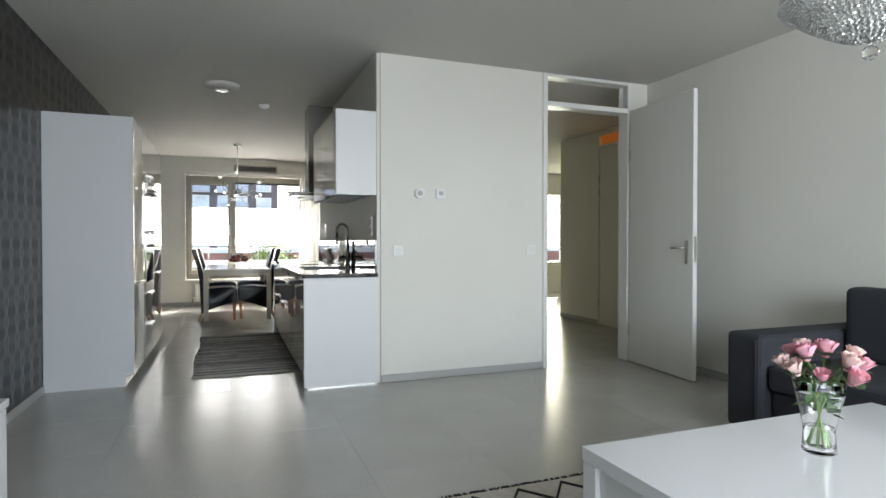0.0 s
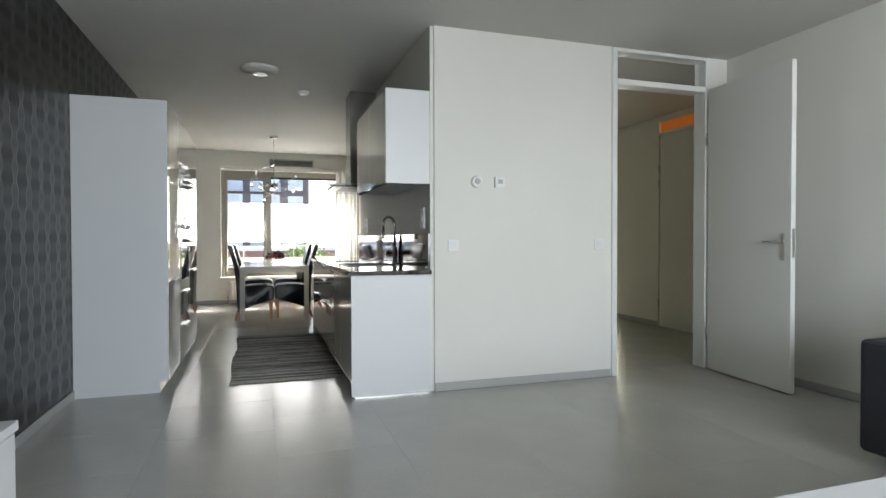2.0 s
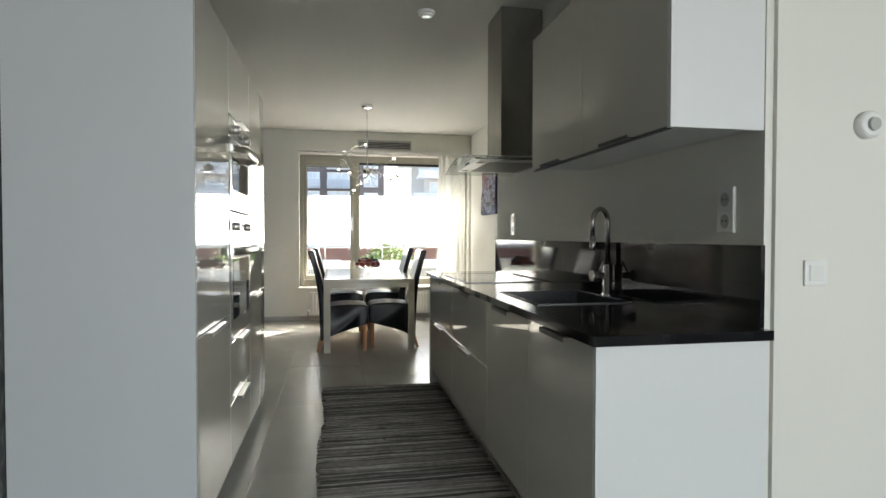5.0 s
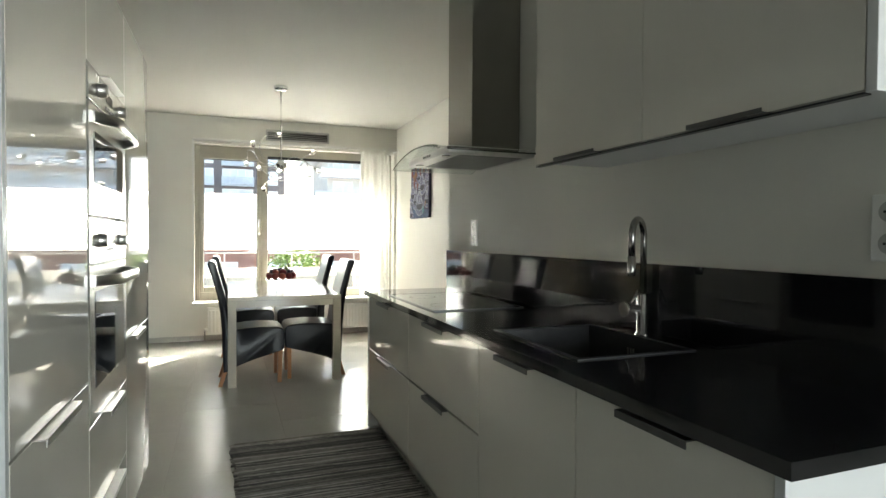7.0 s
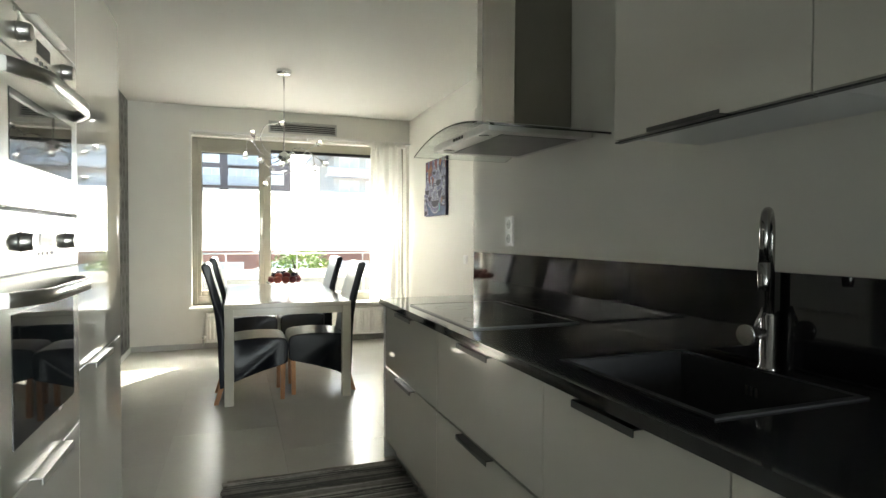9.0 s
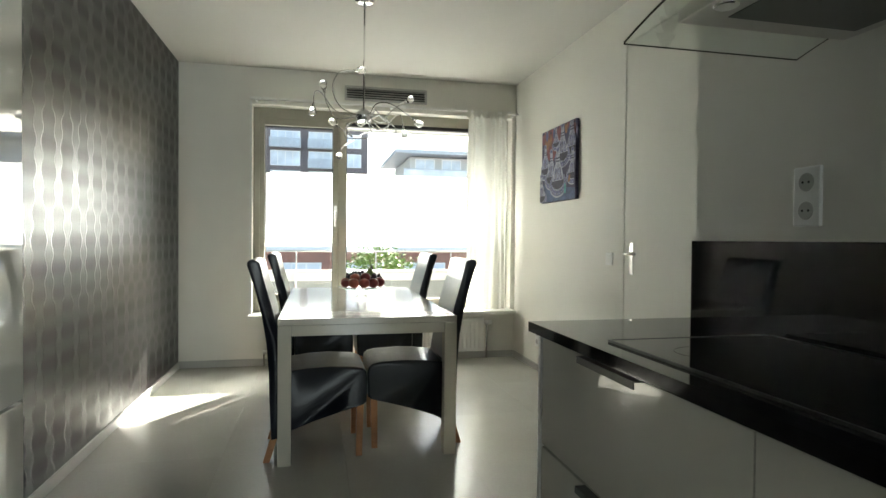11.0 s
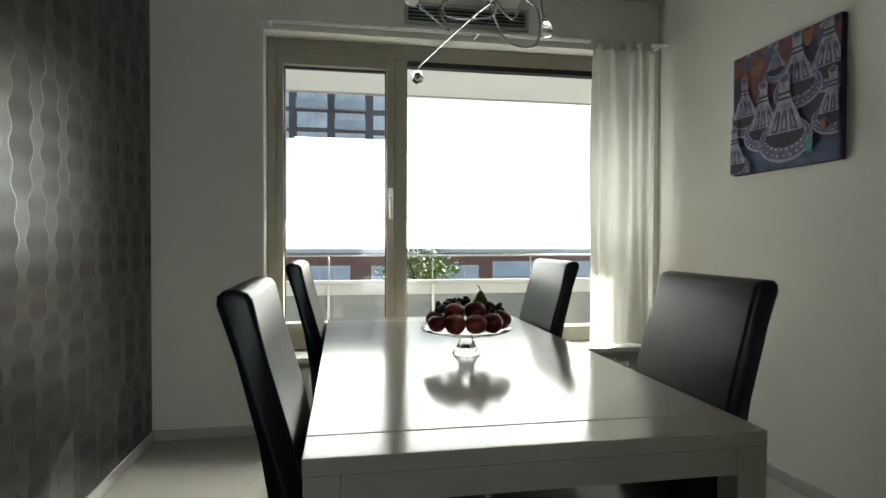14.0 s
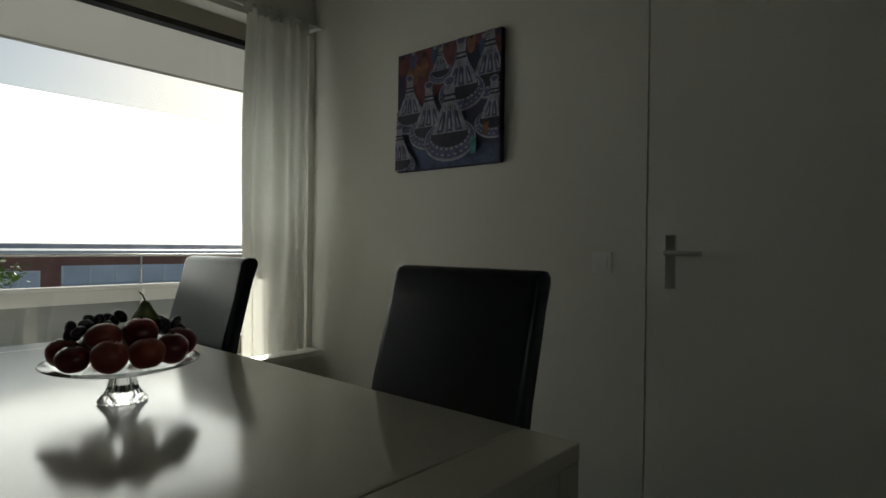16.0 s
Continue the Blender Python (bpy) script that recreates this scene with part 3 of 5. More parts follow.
for k in range(16):
    for a, b2 in ((0, 1), (3, 2), (2, 0), (1, 3)):
        bm.faces.new((rows[a][k], rows[a][k + 1], rows[b2][k + 1], rows[b2][k]))
for k in (0, -1):
    bm.faces.new((rows[0][k], rows[1][k], rows[3][k], rows[2][k]))
M["hood_glass"] = glass("greenish_hood_glass", (0.93, 0.98, 0.96))
part("glass_canopy", bm, M["hood_glass"], ho, "curved clear glass canopy").visible_shadow = False
part("filter", boxed(0.70, 6.31, 1.596, 1.03, 6.81, 1.5995), M["dark_steel"], ho, "dark grease filter")
for y in (6.36, 6.76):
    part("lamp", lathe(bmesh.new(), (0.655, y, 1.594), [(0.022, 0), (0.026, 0.002), (0.026, 0.006)], 16), M["chrome"], ho)
for k in range(4):
    part("button", boxed(0.616, 6.50 + k * 0.03, 1.609, 0.6198, 6.515 + k * 0.03, 1.621), M["black"], ho)
for y in (6.43, 6.69):
    part("glass_clip", tube(bmesh.new(), [(0.86, y, 1.63), (0.86, y, 1.648)], 0.008, 8), M["steel"], ho)

# tall units
TX = -0.698


def tall_unit(y0, y1, label):
    c = thing("tall_cabinet", (-1.0, (y0 + y1) / 2, 0), label, "cabinet", "tall kitchen units")
    part("carcass", boxed(XL + 0.002, y0 + 0.001, 0.08, TX - 0.022, y1 - 0.001, 2.055), M["panel"], c)
    part("plinth", boxed(TX - 0.075, y0 + 0.001, 0, TX - 0.06, y1 - 0.001, 0.079), M["steel"], c)
    return c


def tall_front(c, nm, y0, y1, z0, z1, handle=None):
    f = part(nm, boxed(TX - 0.019, y0 + 0.002, z0, TX, y1 - 0.002, z1, bevel=0.0012, seg=1), M["front"], c, "high-gloss cream lacquered front")
    if handle:
        lip_handle(handle[0], handle[1], TX, z1, 1, f)


bm = bmesh.new()
outline = [(XL + 0.002, 0.0), (TX - 0.06, 0.0), (TX - 0.06, 0.098), (TX, 0.098), (TX, 2.06), (XL + 0.002, 2.06)]
near, far = ([bm.verts.new((x, y, z)) for x, z in outline] for y in (5.052, 5.07))
bm.faces.new(near)
bm.faces.new(far[::-1])
for k in range(len(outline)):
    bm.faces.new((near[k], near[(k + 1) % 6], far[(k + 1) % 6], far[k]))
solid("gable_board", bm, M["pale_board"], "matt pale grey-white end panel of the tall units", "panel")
c = tall_unit(5.072, 5.70, "tall glossy cream fridge cabinet with two doors")
tall_front(c, "door", 5.072, 5.70, 0.083, 0.783, (5.20, 5.50))
tall_front(c, "door", 5.072, 5.70, 0.789, 2.058)
c = tall_unit(6.32, 6.98, "tall glossy cream larder cabinet with two doors")
tall_front(c, "door", 6.32, 6.98, 0.083, 0.80, (6.42, 6.68))
tall_front(c, "door", 6.32, 6.98, 0.806, 2.058)
c = tall_unit(5.70, 6.32, "tall glossy cream oven housing with drawers below")
tall_front(c, "drawer", 5.70, 6.32, 0.083, 0.36, (5.88, 6.14))
tall_front(c, "drawer", 5.70, 6.32, 0.366, 0.645, (5.88, 6.14))
tall_front(c, "door", 5.70, 6.32, 1.712, 2.058)
bm = bmesh.new()
box(bm, TX, 5.88, 1.706, TX + 0.028, 6.14, 1.709)
part("handle", bm, M["steel"], c)
M["oven_glass"] = material("dark_oven_glass", (0.015, 0.018, 0.02), 0.03, scale=3, vary=0.1)


def oven(z0, z1, zc, label):
    """A built-in oven: steel door with a window, control strip above it, a bowed bar handle."""
    o = thing("built_in_oven", (TX, 6.01, z0), label, "oven", "built-in ovens")
    part("door", boxed(TX - 0.02, 5.705, z0 + 0.002, TX + 0.003, 6.315, zc - 0.004, bevel=0.003, seg=1), M["oven_steel"], o, "brushed steel oven door")
    part("window", boxed(TX + 0.0032, 5.775, z0 + 0.10, TX + 0.0045, 6.25, zc - 0.085), M["oven_glass"], o, "dark reflective glass window")
    part("control_panel", boxed(TX - 0.02, 5.705, zc, TX + 0.003, 6.315, z1 - 0.003, bevel=0.002, seg=1), M["oven_steel"], o)
    part("vent_gap", boxed(TX - 0.019, 5.71, zc - 0.0038, TX + 0.001, 6.31, zc - 0.0002), M["black"], o)
    zm = (zc + z1) / 2
    for y in (5.84, 6.18):
        part("knob", tube(bmesh.new(), [(TX + 0.003, y, zm), (TX + 0.009, y, zm), (TX + 0.026, y, zm), (TX + 0.028, y, zm)], [0.023, 0.021, 0.019, 0.016], 18), M["steel"], o)
    part("display", boxed(TX + 0.0032, 5.96, zm - 0.012, TX + 0.0042, 6.06, zm + 0.02), M["black"], o)
    for k in range(4):
        part("button", boxed(TX + 0.0032, 5.95 + k * 0.035, zm - 0.035, TX + 0.006, 5.962 + k * 0.035, zm - 0.025), M["dark_steel"], o)
    bm = bmesh.new()
    hz = zc - 0.05
    n = 14
    ring = []
    for k in range(n + 1):
        y = 5.73 + 0.56 * k / n
        d = TX + 0.003 + 0.052 * min(1, math.sin(math.pi * min(1, max(0, k / n))) * 1.9)
        ring.append([bm.verts.new(p) for p in ((d, y, hz - 0.016), (d + 0.012, y, hz - 0.016), (d + 0.012, y, hz + 0.016), (d, y, hz + 0.016))])
    for a, b2 in zip(ring, ring[1:]):
        for j in range(4):
            bm.faces.new((a[j], a[(j + 1) % 4], b2[(j + 1) % 4], b2[j])).smooth = j % 2 == 1
    bm.faces.new(ring[0][::-1])
    bm.faces.new(ring[-1])
    part("handle", bm, M["steel"], o, "bowed brushed steel bar handle")


M["oven_steel"] = material("satin_oven_steel", (0.72, 0.72, 0.70), 0.26, 0.9, scale=4, vary=0.04, fine=220)
oven(0.65, 1.262, 1.124, "built-in oven with steel door and dark window")
oven(1.266, 1.704, 1.605, "compact built-in oven with steel door and dark window")


def socket(x, y, z, double, normal, label):
    """A white wall socket; normal is -x, or -y for the partition."""
    s = thing("wall_socket", (x, y, z), label, "socket")
    w, h = 0.04, 0.076 if double else 0.04
    if normal == "x":
        part("plate", boxed(x - 0.012, y - w, z - h, x, y + w, z + h, bevel=0.004, seg=2), M["white"], s)
        for dz in ((-0.036, 0.036) if double else (0,)):
            part("insert", tube(bmesh.new(), [(x - 0.0122, y, z + dz), (x - 0.0135, y, z + dz)], [0.024, 0.022], 20), M["base"], s, "recessed socket face")
            for dy in (-0.009, 0.009):
                part("pin_hole", tube(bmesh.new(), [(x - 0.0136, y + dy, z + dz), (x - 0.0142, y + dy, z + dz)], 0.0035, 8), M["black"], s)
    else:
        part("plate", boxed(x - w, y - 0.01, z - h, x + w, y, z + h, bevel=0.004, seg=2), M["white"], s)
        part("insert", boxed(x - w * 0.62, y - 0.013, z - w * 0.62, x + w * 0.62, y - 0.0102, z + w * 0.62, bevel=0.001, seg=1), M["paint"], s)
    return s


socket(XK, 6.96, 1.235, True, "x", "white double socket on the kitchen wall")
socket(XK, 4.655, 1.235, True, "x", "white double socket on the kitchen wall")
socket(XD, 10.29, 0.285, True, "x", "white double socket low on the dining wall")
socket(1.237, YW, 1.035, False, "y", "white light switch on the partition wall")
socket(2.435, YW, 1.04, False, "y", "white light switch beside the door frame")
s = thing("light_switch", (XD, 9.095, 1.0), "white light switch beside the dining room door", "switch")
part("plate", boxed(XD - 0.011, 9.055, 0.96, XD, 9.135, 1.04, bevel=0.004, seg=2), M["white"], s)
part("rocker", boxed(XD - 0.015, 9.07, 0.975, XD - 0.0112, 9.12, 1.025, bevel=0.001, seg=1), M["paint"], s)
al = thing("ventilation_controller", (1.415, YW, 1.496), "round white ventilation controller on the partition wall", "controller")
part("body", tube(bmesh.new(), [(1.415, YW, 1.496), (1.415, YW - 0.022, 1.496), (1.415, YW - 0.03, 1.496)], [0.043, 0.043, 0.034], 28), M["white"], al)
part("dial", tube(bmesh.new(), [(1.415, YW - 0.0302, 1.496), (1.415, YW - 0.04, 1.496)], [0.022, 0.019], 20), M["base"], al)
th = thing("thermostat", (1.597, YW, 1.496), "square white room thermostat with a grey display", "thermostat")
part("body", boxed(1.557, YW - 0.018, 1.456, 1.637, YW, 1.536, bevel=0.004, seg=2), M["white"], th)
part("display", boxed(1.579, YW - 0.0195, 1.486, 1.615, YW - 0.0182, 1.516), M["base"], th)

# ceiling fittings
sm = thing("ceiling_vent", (-0.067, 5.89, H), "round white extractor valve on the ceiling", "vent")
part("ring", lathe(bmesh.new(), (-0.067, 5.89, H - 0.05), [(0.075, 0), (0.125, 0.008), (0.157, 0.03), (0.163, 0.049)], 32), M["ceiling"], sm)
part("disc", lathe(bmesh.new(), (-0.067, 5.89, H - 0.062), [(0.05, 0), (0.062, 0.004), (0.05, 0.011)], 32), M["white"], sm)
sp = thing("smoke_detector", (0.355, 6.585, H), "small white smoke detector on the ceiling", "detector")
part("base", lathe(bmesh.new(), (0.355, 6.585, H - 0.018), [(0.052, 0), (0.055, 0.004), (0.055, 0.0175)], 28), M["white"], sp)
part("cap", lathe(bmesh.new(), (0.355, 6.585, H - 0.036), [(0.03, 0), (0.042, 0.006), (0.044, 0.0175)], 28), M["white"], sp)

# woven rug
rg = thing("kitchen_rug", (0.1, 6.1, 0), "grey hand-woven rag rug with a fringed end", "rug")
M["rug"] = []
for nm, col in (("rug_dark", (0.115, 0.108, 0.10)), ("rug_mid", (0.27, 0.252, 0.23)), ("rug_light", (0.47, 0.44, 0.40)), ("rug_brown", (0.21, 0.19, 0.165))):
    M["rug"].append(material(nm, col, 0.95, scale=30, vary=0.35, bump=0.6, fine=300))
rnd = random.Random(4)
bms = [bmesh.new() for _ in range(4)]
y = 5.12
while y < 7.28:
    d = rnd.uniform(0.0065, 0.011)
    x0, x1 = -0.30 + 0.012 * math.sin(5 * y) + rnd.uniform(-0.014, 0.014), 0.545 + rnd.uniform(-0.012, 0.012)
    pts = []
    ph = rnd.uniform(0, 6)
    for k in range(11):
        x = x0 + (x1 - x0) * k / 10
        pts.append((x, y + 0.004 * math.sin(ph + k * 1.3) + rnd.uniform(-0.0015, 0.0015), 0.006 + rnd.uniform(0, 0.002)))
    tube(bms[rnd.choice((0, 0, 1, 1, 1, 2, 2, 3))], pts, d * 0.62, 5)
    y += d
for bm_, mt in zip(bms, M["rug"]):
    part("weave", bm_, mt, rg)
bm = bmesh.new()
for k in range(44):
    x = -0.295 + 0.835 * k / 43
    a = rnd.uniform(-0.5, 0.5)
    tube(bm, [(x, 5.125, 0.006), (x + 0.014 * math.sin(a), 5.105, 0.008), (x + 0.02 * math.sin(a) + 0.008, 5.095 + rnd.uniform(-0.01, 0.006), 0.005), (x + 0.018, 5.118, 0.005)], 0.0035, 5)
part("fringe", bm, M["rug"][2], rg, "looped fringe")

# ---- dining room ----
TX0, TX1, TY0, TY1, TZ = -0.336, 0.56, 8.60, 10.36, 0.722
tb = thing("dining_table", (0.12, 9.48, 0), "beige lacquered rectangular dining table with square legs", "table")
for y0, y1 in ((TY0, TY0 + 0.115), (TY0 + 0.118, TY1 - 0.118), (TY1 - 0.115, TY1)):
    part("tabletop_board", boxed(TX0, y0, TZ - 0.032, TX1, y1, TZ, bevel=0.0025, seg=2), M["table"], tb)
for x0, x1 in ((TX0 + 0.004, TX0 + 0.026), (TX1 - 0.026, TX1 - 0.004)):
    part("apron", boxed(x0, TY0 + 0.066, TZ - 0.085, x1, TY1 - 0.066, TZ - 0.033), M["table"], tb)
for y0, y1 in ((TY0 + 0.002, TY0 + 0.024), (TY1 - 0.024, TY1 - 0.002)):
    part("apron", boxed(TX0 + 0.066, y0, TZ - 0.085, TX1 - 0.066, y1, TZ - 0.033), M["table"], tb)
for x in (TX0, TX1 - 0.065):
    for y in (TY0, TY1 - 0.065):
        part("leg", boxed(x + 0.001, y + 0.001, 0, x + 0.065, y + 0.065, TZ - 0.033, bevel=0.003, seg=2), M["table"], tb)


def extrude_profile(bm, prof, y0, y1, bevel):
    a = [bm.verts.new((x, y0, z)) for x, z in prof]
    b2 = [bm.verts.new((x, y1, z)) for x, z in prof]
    n = len(prof)
    for k in range(n):
        bm.faces.new((a[k], a[(k + 1) % n], b2[(k + 1) % n], b2[k])).smooth = True
    f0, f1 = bm.faces.new(a[::-1]), bm.faces.new(b2)
    bmesh.ops.bevel(bm, geom=list(f0.edges) + list(f1.edges), offset=bevel, segments=3, affect='EDGES', profile=0.7)
    for f in bm.faces:
        f.smooth = True
    return bm


def dining_chair():
    """Upholstered high-back chair that faces +x, its back leg's heel at x = 0."""
    c = thing("dining_chair", (0, 0, 0), "high-backed black leather dining chair with wooden legs", "chair", "chairs round the dining table")
    W = 0.204
    outer = [(0.012, 0.115), (0.004, 0.30), (0.0, 0.45), (-0.012, 0.60), (-0.035, 0.74), (-0.068, 0.87), (-0.105, 0.98)]
    top = [(-0.104, 0.996), (-0.094, 1.006), (-0.074, 1.008), (-0.054, 1.002), (-0.044, 0.990)]
    inner = [(-0.018, 0.88), (0.020, 0.75), (0.048, 0.62), (0.066, 0.50), (0.074, 0.44), (0.078, 0.30), (0.078, 0.128)]
    part("backrest", extrude_profile(bmesh.new(), outer + top + inner, -W, W, 0.012), M["leather"], c)
    under = [(0.0805 + 0.37 * k / 8, 0.138 + 0.125 * (k / 8) ** 0.75) for k in range(9)]
    seat = under + [(0.468, 0.268), (0.482, 0.28), (0.486, 0.40), (0.480, 0.435), (0.462, 0.452), (0.42, 0.462), (0.30, 0.468), (0.18, 0.463), (0.0805, 0.452)]
    part("seat", extrude_profile(bmesh.new(), seat, -W + 0.002, W - 0.002, 0.014), M["leather"], c)
    for s in (-1, 1):
        bm = bmesh.new()
        y = s * (W - 0.032)
        lo = [(0.43, 0.0), (0.46, 0.0), (0.468, 0.30), (0.432, 0.30)]
        for prof, h in ((lo, 0.017),):
            a = [bm.verts.new((x, y - h, z)) for x, z in prof]
            b2 = [bm.verts.new((x, y + h, z)) for x, z in prof]
            for k in range(4):
                bm.faces.new((a[k], a[(k + 1) % 4], b2[(k + 1) % 4], b2[k]))
            bm.faces.new(a[::-1])
            bm.faces.new(b2)
        part("front_leg", bm, M["oak"], c, "light brown wooden leg")
        bm = bmesh.new()
        prof = [(-0.028, 0.0), (0.002, 0.0), (0.055, 0.16), (0.018, 0.16)]
        a = [bm.verts.new((x, y - 0.017, z)) for x, z in prof]
        b2 = [bm.verts.new((x, y + 0.017, z)) for x, z in prof]
        for k in range(4):
            bm.faces.new((a[k], a[(k + 1) % 4], b2[(k + 1) % 4], b2[k]))
        bm.faces.new(a[::-1])
        bm.faces.new(b2)
        part("back_leg", bm, M["oak"], c, "light brown raked wooden leg")
    part("seam", tube(bmesh.new(), [(0.074, -W + 0.006, 0.455), (0.074, W - 0.006, 0.455)], 0.003, 6), M["black"], c)
    return c


ch = dining_chair()
ch.matrix_basis = pose(-0.382, 8.855, 0, 0, 0, 0.8)
copy_thing(ch, pose(-0.375, 10.03, 0, 0, 0, -0.7))
copy_thing(ch, pose(0.602, 8.945, 0, 0, 0, 179.2))
copy_thing(ch, pose(0.618, 10.09, 0, 0, 0, 180.9))

# fruit on a glass stand
FXc, FYc = 0.133, 9.43
st = thing("cake_stand", (FXc, FYc, TZ), "pressed glass cake stand on the dining table", "cake stand")
M["pressed"] = glass("pressed_glass", (0.99, 0.99, 0.99), 0.14, 1.33)
bm = bmesh.new()
seg = 36
prof = [(0.043, 0.0), (0.045, 0.004), (0.040, 0.010), (0.030, 0.024), (0.024, 0.044), (0.022, 0.058), (0.028, 0.0675)]
rings = []
for r, z in prof:
    rings.append([bm.verts.new((FXc + r * (1 + 0.07 * (k % 2)) * math.cos(2 * math.pi * k / seg), FYc + r * (1 + 0.07 * (k % 2)) * math.sin(2 * math.pi * k / seg), TZ + 0.001 + z)) for k in range(seg)])
for a, b2 in zip(rings, rings[1:]):
    for k in range(seg):
        bm.faces.new((a[k], a[(k + 1) % seg], b2[(k + 1) % seg], b2[k]))
bm.faces.new(rings[0][::-1])
bm.faces.new(rings[-1])
part("foot", bm, M["pressed"], st, "fluted glass foot")
part("plate", lathe(bmesh.new(), (FXc, FYc, TZ + 0.069), [(0.03, 0), (0.11, 0.002), (0.144, 0.012), (0.150, 0.017), (0.148, 0.019), (0.11, 0.008), (0.03, 0.006)], 40), M["pressed"], st)
M["peach"] = material("red_orange_fruit_skin", (0.28, 0.055, 0.035), 0.45, scale=18, vary=0.5, bump=0.1, fine=300)
M["apple"] = material("dark_red_fruit_skin", (0.16, 0.02, 0.022), 0.3, scale=20, vary=0.5)
M["grape"] = material("dark_grape_skin", (0.035, 0.018, 0.03), 0.3, scale=40, vary=0.4)
M["pear"] = material("green_pear_skin", (0.12, 0.15, 0.04), 0.4, scale=30, vary=0.4)
M["stem"] = material("brown_stem", (0.06, 0.035, 0.02), 0.8, scale=40, vary=0.3)


def fruit(name, x, y, z, r, mat, label, squash=0.92, tilt=0.0):
    bm = lathe(bmesh.new(), (0, 0, 0), [(0.10 * r, -0.80 * r * squash)] + [(r * math.sin(a) * (1 + 0.03 * math.cos(3 * a)), -r * squash * math.cos(a)) for a in (math.pi * (0.1 + 0.8 * k / 10) for k in range(11))] + [(0.08 * r, 0.78 * r * squash)], 20)
    f = thing(name, (x, y, z), label, "fruit", "fruit on the cake stand")
    f.location = (0, 0, 0)
    part("flesh", bm, mat, f)
    part("stem", tube(bmesh.new(), [(0, 0, 0.76 * r * squash), (0.1 * r, 0, 1.05 * r * squash)], 0.0016, 6), M["stem"], f, "short brown stem")
    f.matrix_basis = pose(x, y, z, tilt, tilt * 0.6, tilt * 3)


PZ = TZ + 0.0815
for k, (dx, dy, dz, r, m) in enumerate([(-0.105, -0.045, 0.027, 0.031, "apple"), (-0.055, -0.085, 0.030, 0.034, "peach"), (0.008, -0.10, 0.031, 0.035, "peach"), (0.068, -0.075, 0.030, 0.033, "apple"), (0.112, -0.015, 0.032, 0.035, "apple"),
                                        (-0.045, -0.025, 0.060, 0.034, "peach"), (0.02, -0.035, 0.062, 0.035, "apple"), (-0.10, 0.03, 0.029, 0.032, "peach"), (-0.03, 0.06, 0.031, 0.035, "apple"), (0.05, 0.045, 0.031, 0.035, "peach"), (0.075, 0.095, 0.032, 0.032, "peach")]):
    fruit("peach" if m == "peach" else "nectarine", FXc + dx, FYc + dy, PZ + dz, r, M[m], "ripe orange-red peach on the cake stand" if m == "peach" else "dark red nectarine on the cake stand", 0.84 + 0.015 * ((k * 7) % 11), 12 * math.sin(k * 2.1))
gr = thing("grape_bunch", (FXc, FYc, PZ + 0.06), "bunch of dark grapes draped over the fruit", "grapes")
rnd = random.Random(8)
for cx, cy, cz, nn in ((-0.062, 0.022, 0.072, 10), (0.085, 0.015, 0.068, 12), (-0.02, 0.03, 0.082, 7)):
    for k in range(nn):
        x, y, z = FXc + cx + rnd.uniform(-0.032, 0.036), FYc + cy + rnd.uniform(-0.025, 0.025), PZ + cz + rnd.uniform(-0.014, 0.012)
        r = rnd.uniform(0.0095, 0.012)
        bm = bmesh.new()
        bmesh.ops.create_icosphere(bm, subdivisions=2, radius=r, matrix=Matrix.LocRotScale((x, y, z), Euler((rnd.uniform(0, 3), rnd.uniform(0, 3), 0)), (1.45, 1, 1)))
        for f in bm.faces:
            f.smooth = True
        part("grape", bm, M["grape"], gr)
pr = thing("pear", (FXc + 0.055, FYc + 0.03, PZ + 0.05), "upright green pear among the fruit", "fruit", "fruit on the cake stand")
part("flesh", lathe(bmesh.new(), (FXc + 0.055, FYc + 0.03, PZ + 0.046), [(0.008, 0), (0.026, 0.006), (0.032, 0.024), (0.027, 0.042), (0.016, 0.060), (0.010, 0.072), (0.004, 0.078)], 20), M["pear"], pr)
part("stem", tube(bmesh.new(), [(FXc + 0.055, FYc + 0.03, PZ + 0.123), (FXc + 0.05, FYc + 0.03, PZ + 0.136), (FXc + 0.042, FYc + 0.028, PZ + 0.143)], 0.0018, 6), M["stem"], pr)

# curly pendant lamp
LX, LY, LZ = 0.125, 9.255, 1.865
lp = thing("pendant_lamp", (LX, LY, H), "chrome pendant lamp with curling wire arms and glass bulbs", "lamp")
part("ceiling_rose", lathe(bmesh.new(), (LX, LY, H - 0.045), [(0.02, 0), (0.055, 0.006), (0.062, 0.02), (0.062, 0.0445)], 28), M["chrome"], lp)
part("rod", tube(bmesh.new(), [(LX, LY, H - 0.045), (LX, LY, LZ + 0.03)], 0.006, 10), M["chrome"], lp)
part("hub", lathe(bmesh.new(), (LX, LY, LZ - 0.045), [(0.008, 0), (0.03, 0.01), (0.048, 0.03), (0.05, 0.045), (0.044, 0.065), (0.025, 0.08), (0.012, 0.09)], 24), M["chrome"], lp)
M["bulb_glass"] = glass("faceted_bulb_glass", (0.98, 0.98, 0.97), 0.02)


def spline(ctrl, n=9):
    """Points on a smooth curve through the control points."""
    c = [Vector(p) for p in ctrl]
    c = [c[0] * 2 - c[1]] + c + [c[-1] * 2 - c[-2]]
    out = []
    for i in range(1, len(c) - 2):
        for k in range(n):
            t = k / n
            out.append(0.5 * ((2 * c[i]) + (c[i + 1] - c[i - 1]) * t + (2 * c[i - 1] - 5 * c[i] + 4 * c[i + 1] - c[i + 2]) * t * t + (3 * c[i] - c[i - 1] - 3 * c[i + 1] + c[i + 2]) * t ** 3))
    return out + [c[-2]]


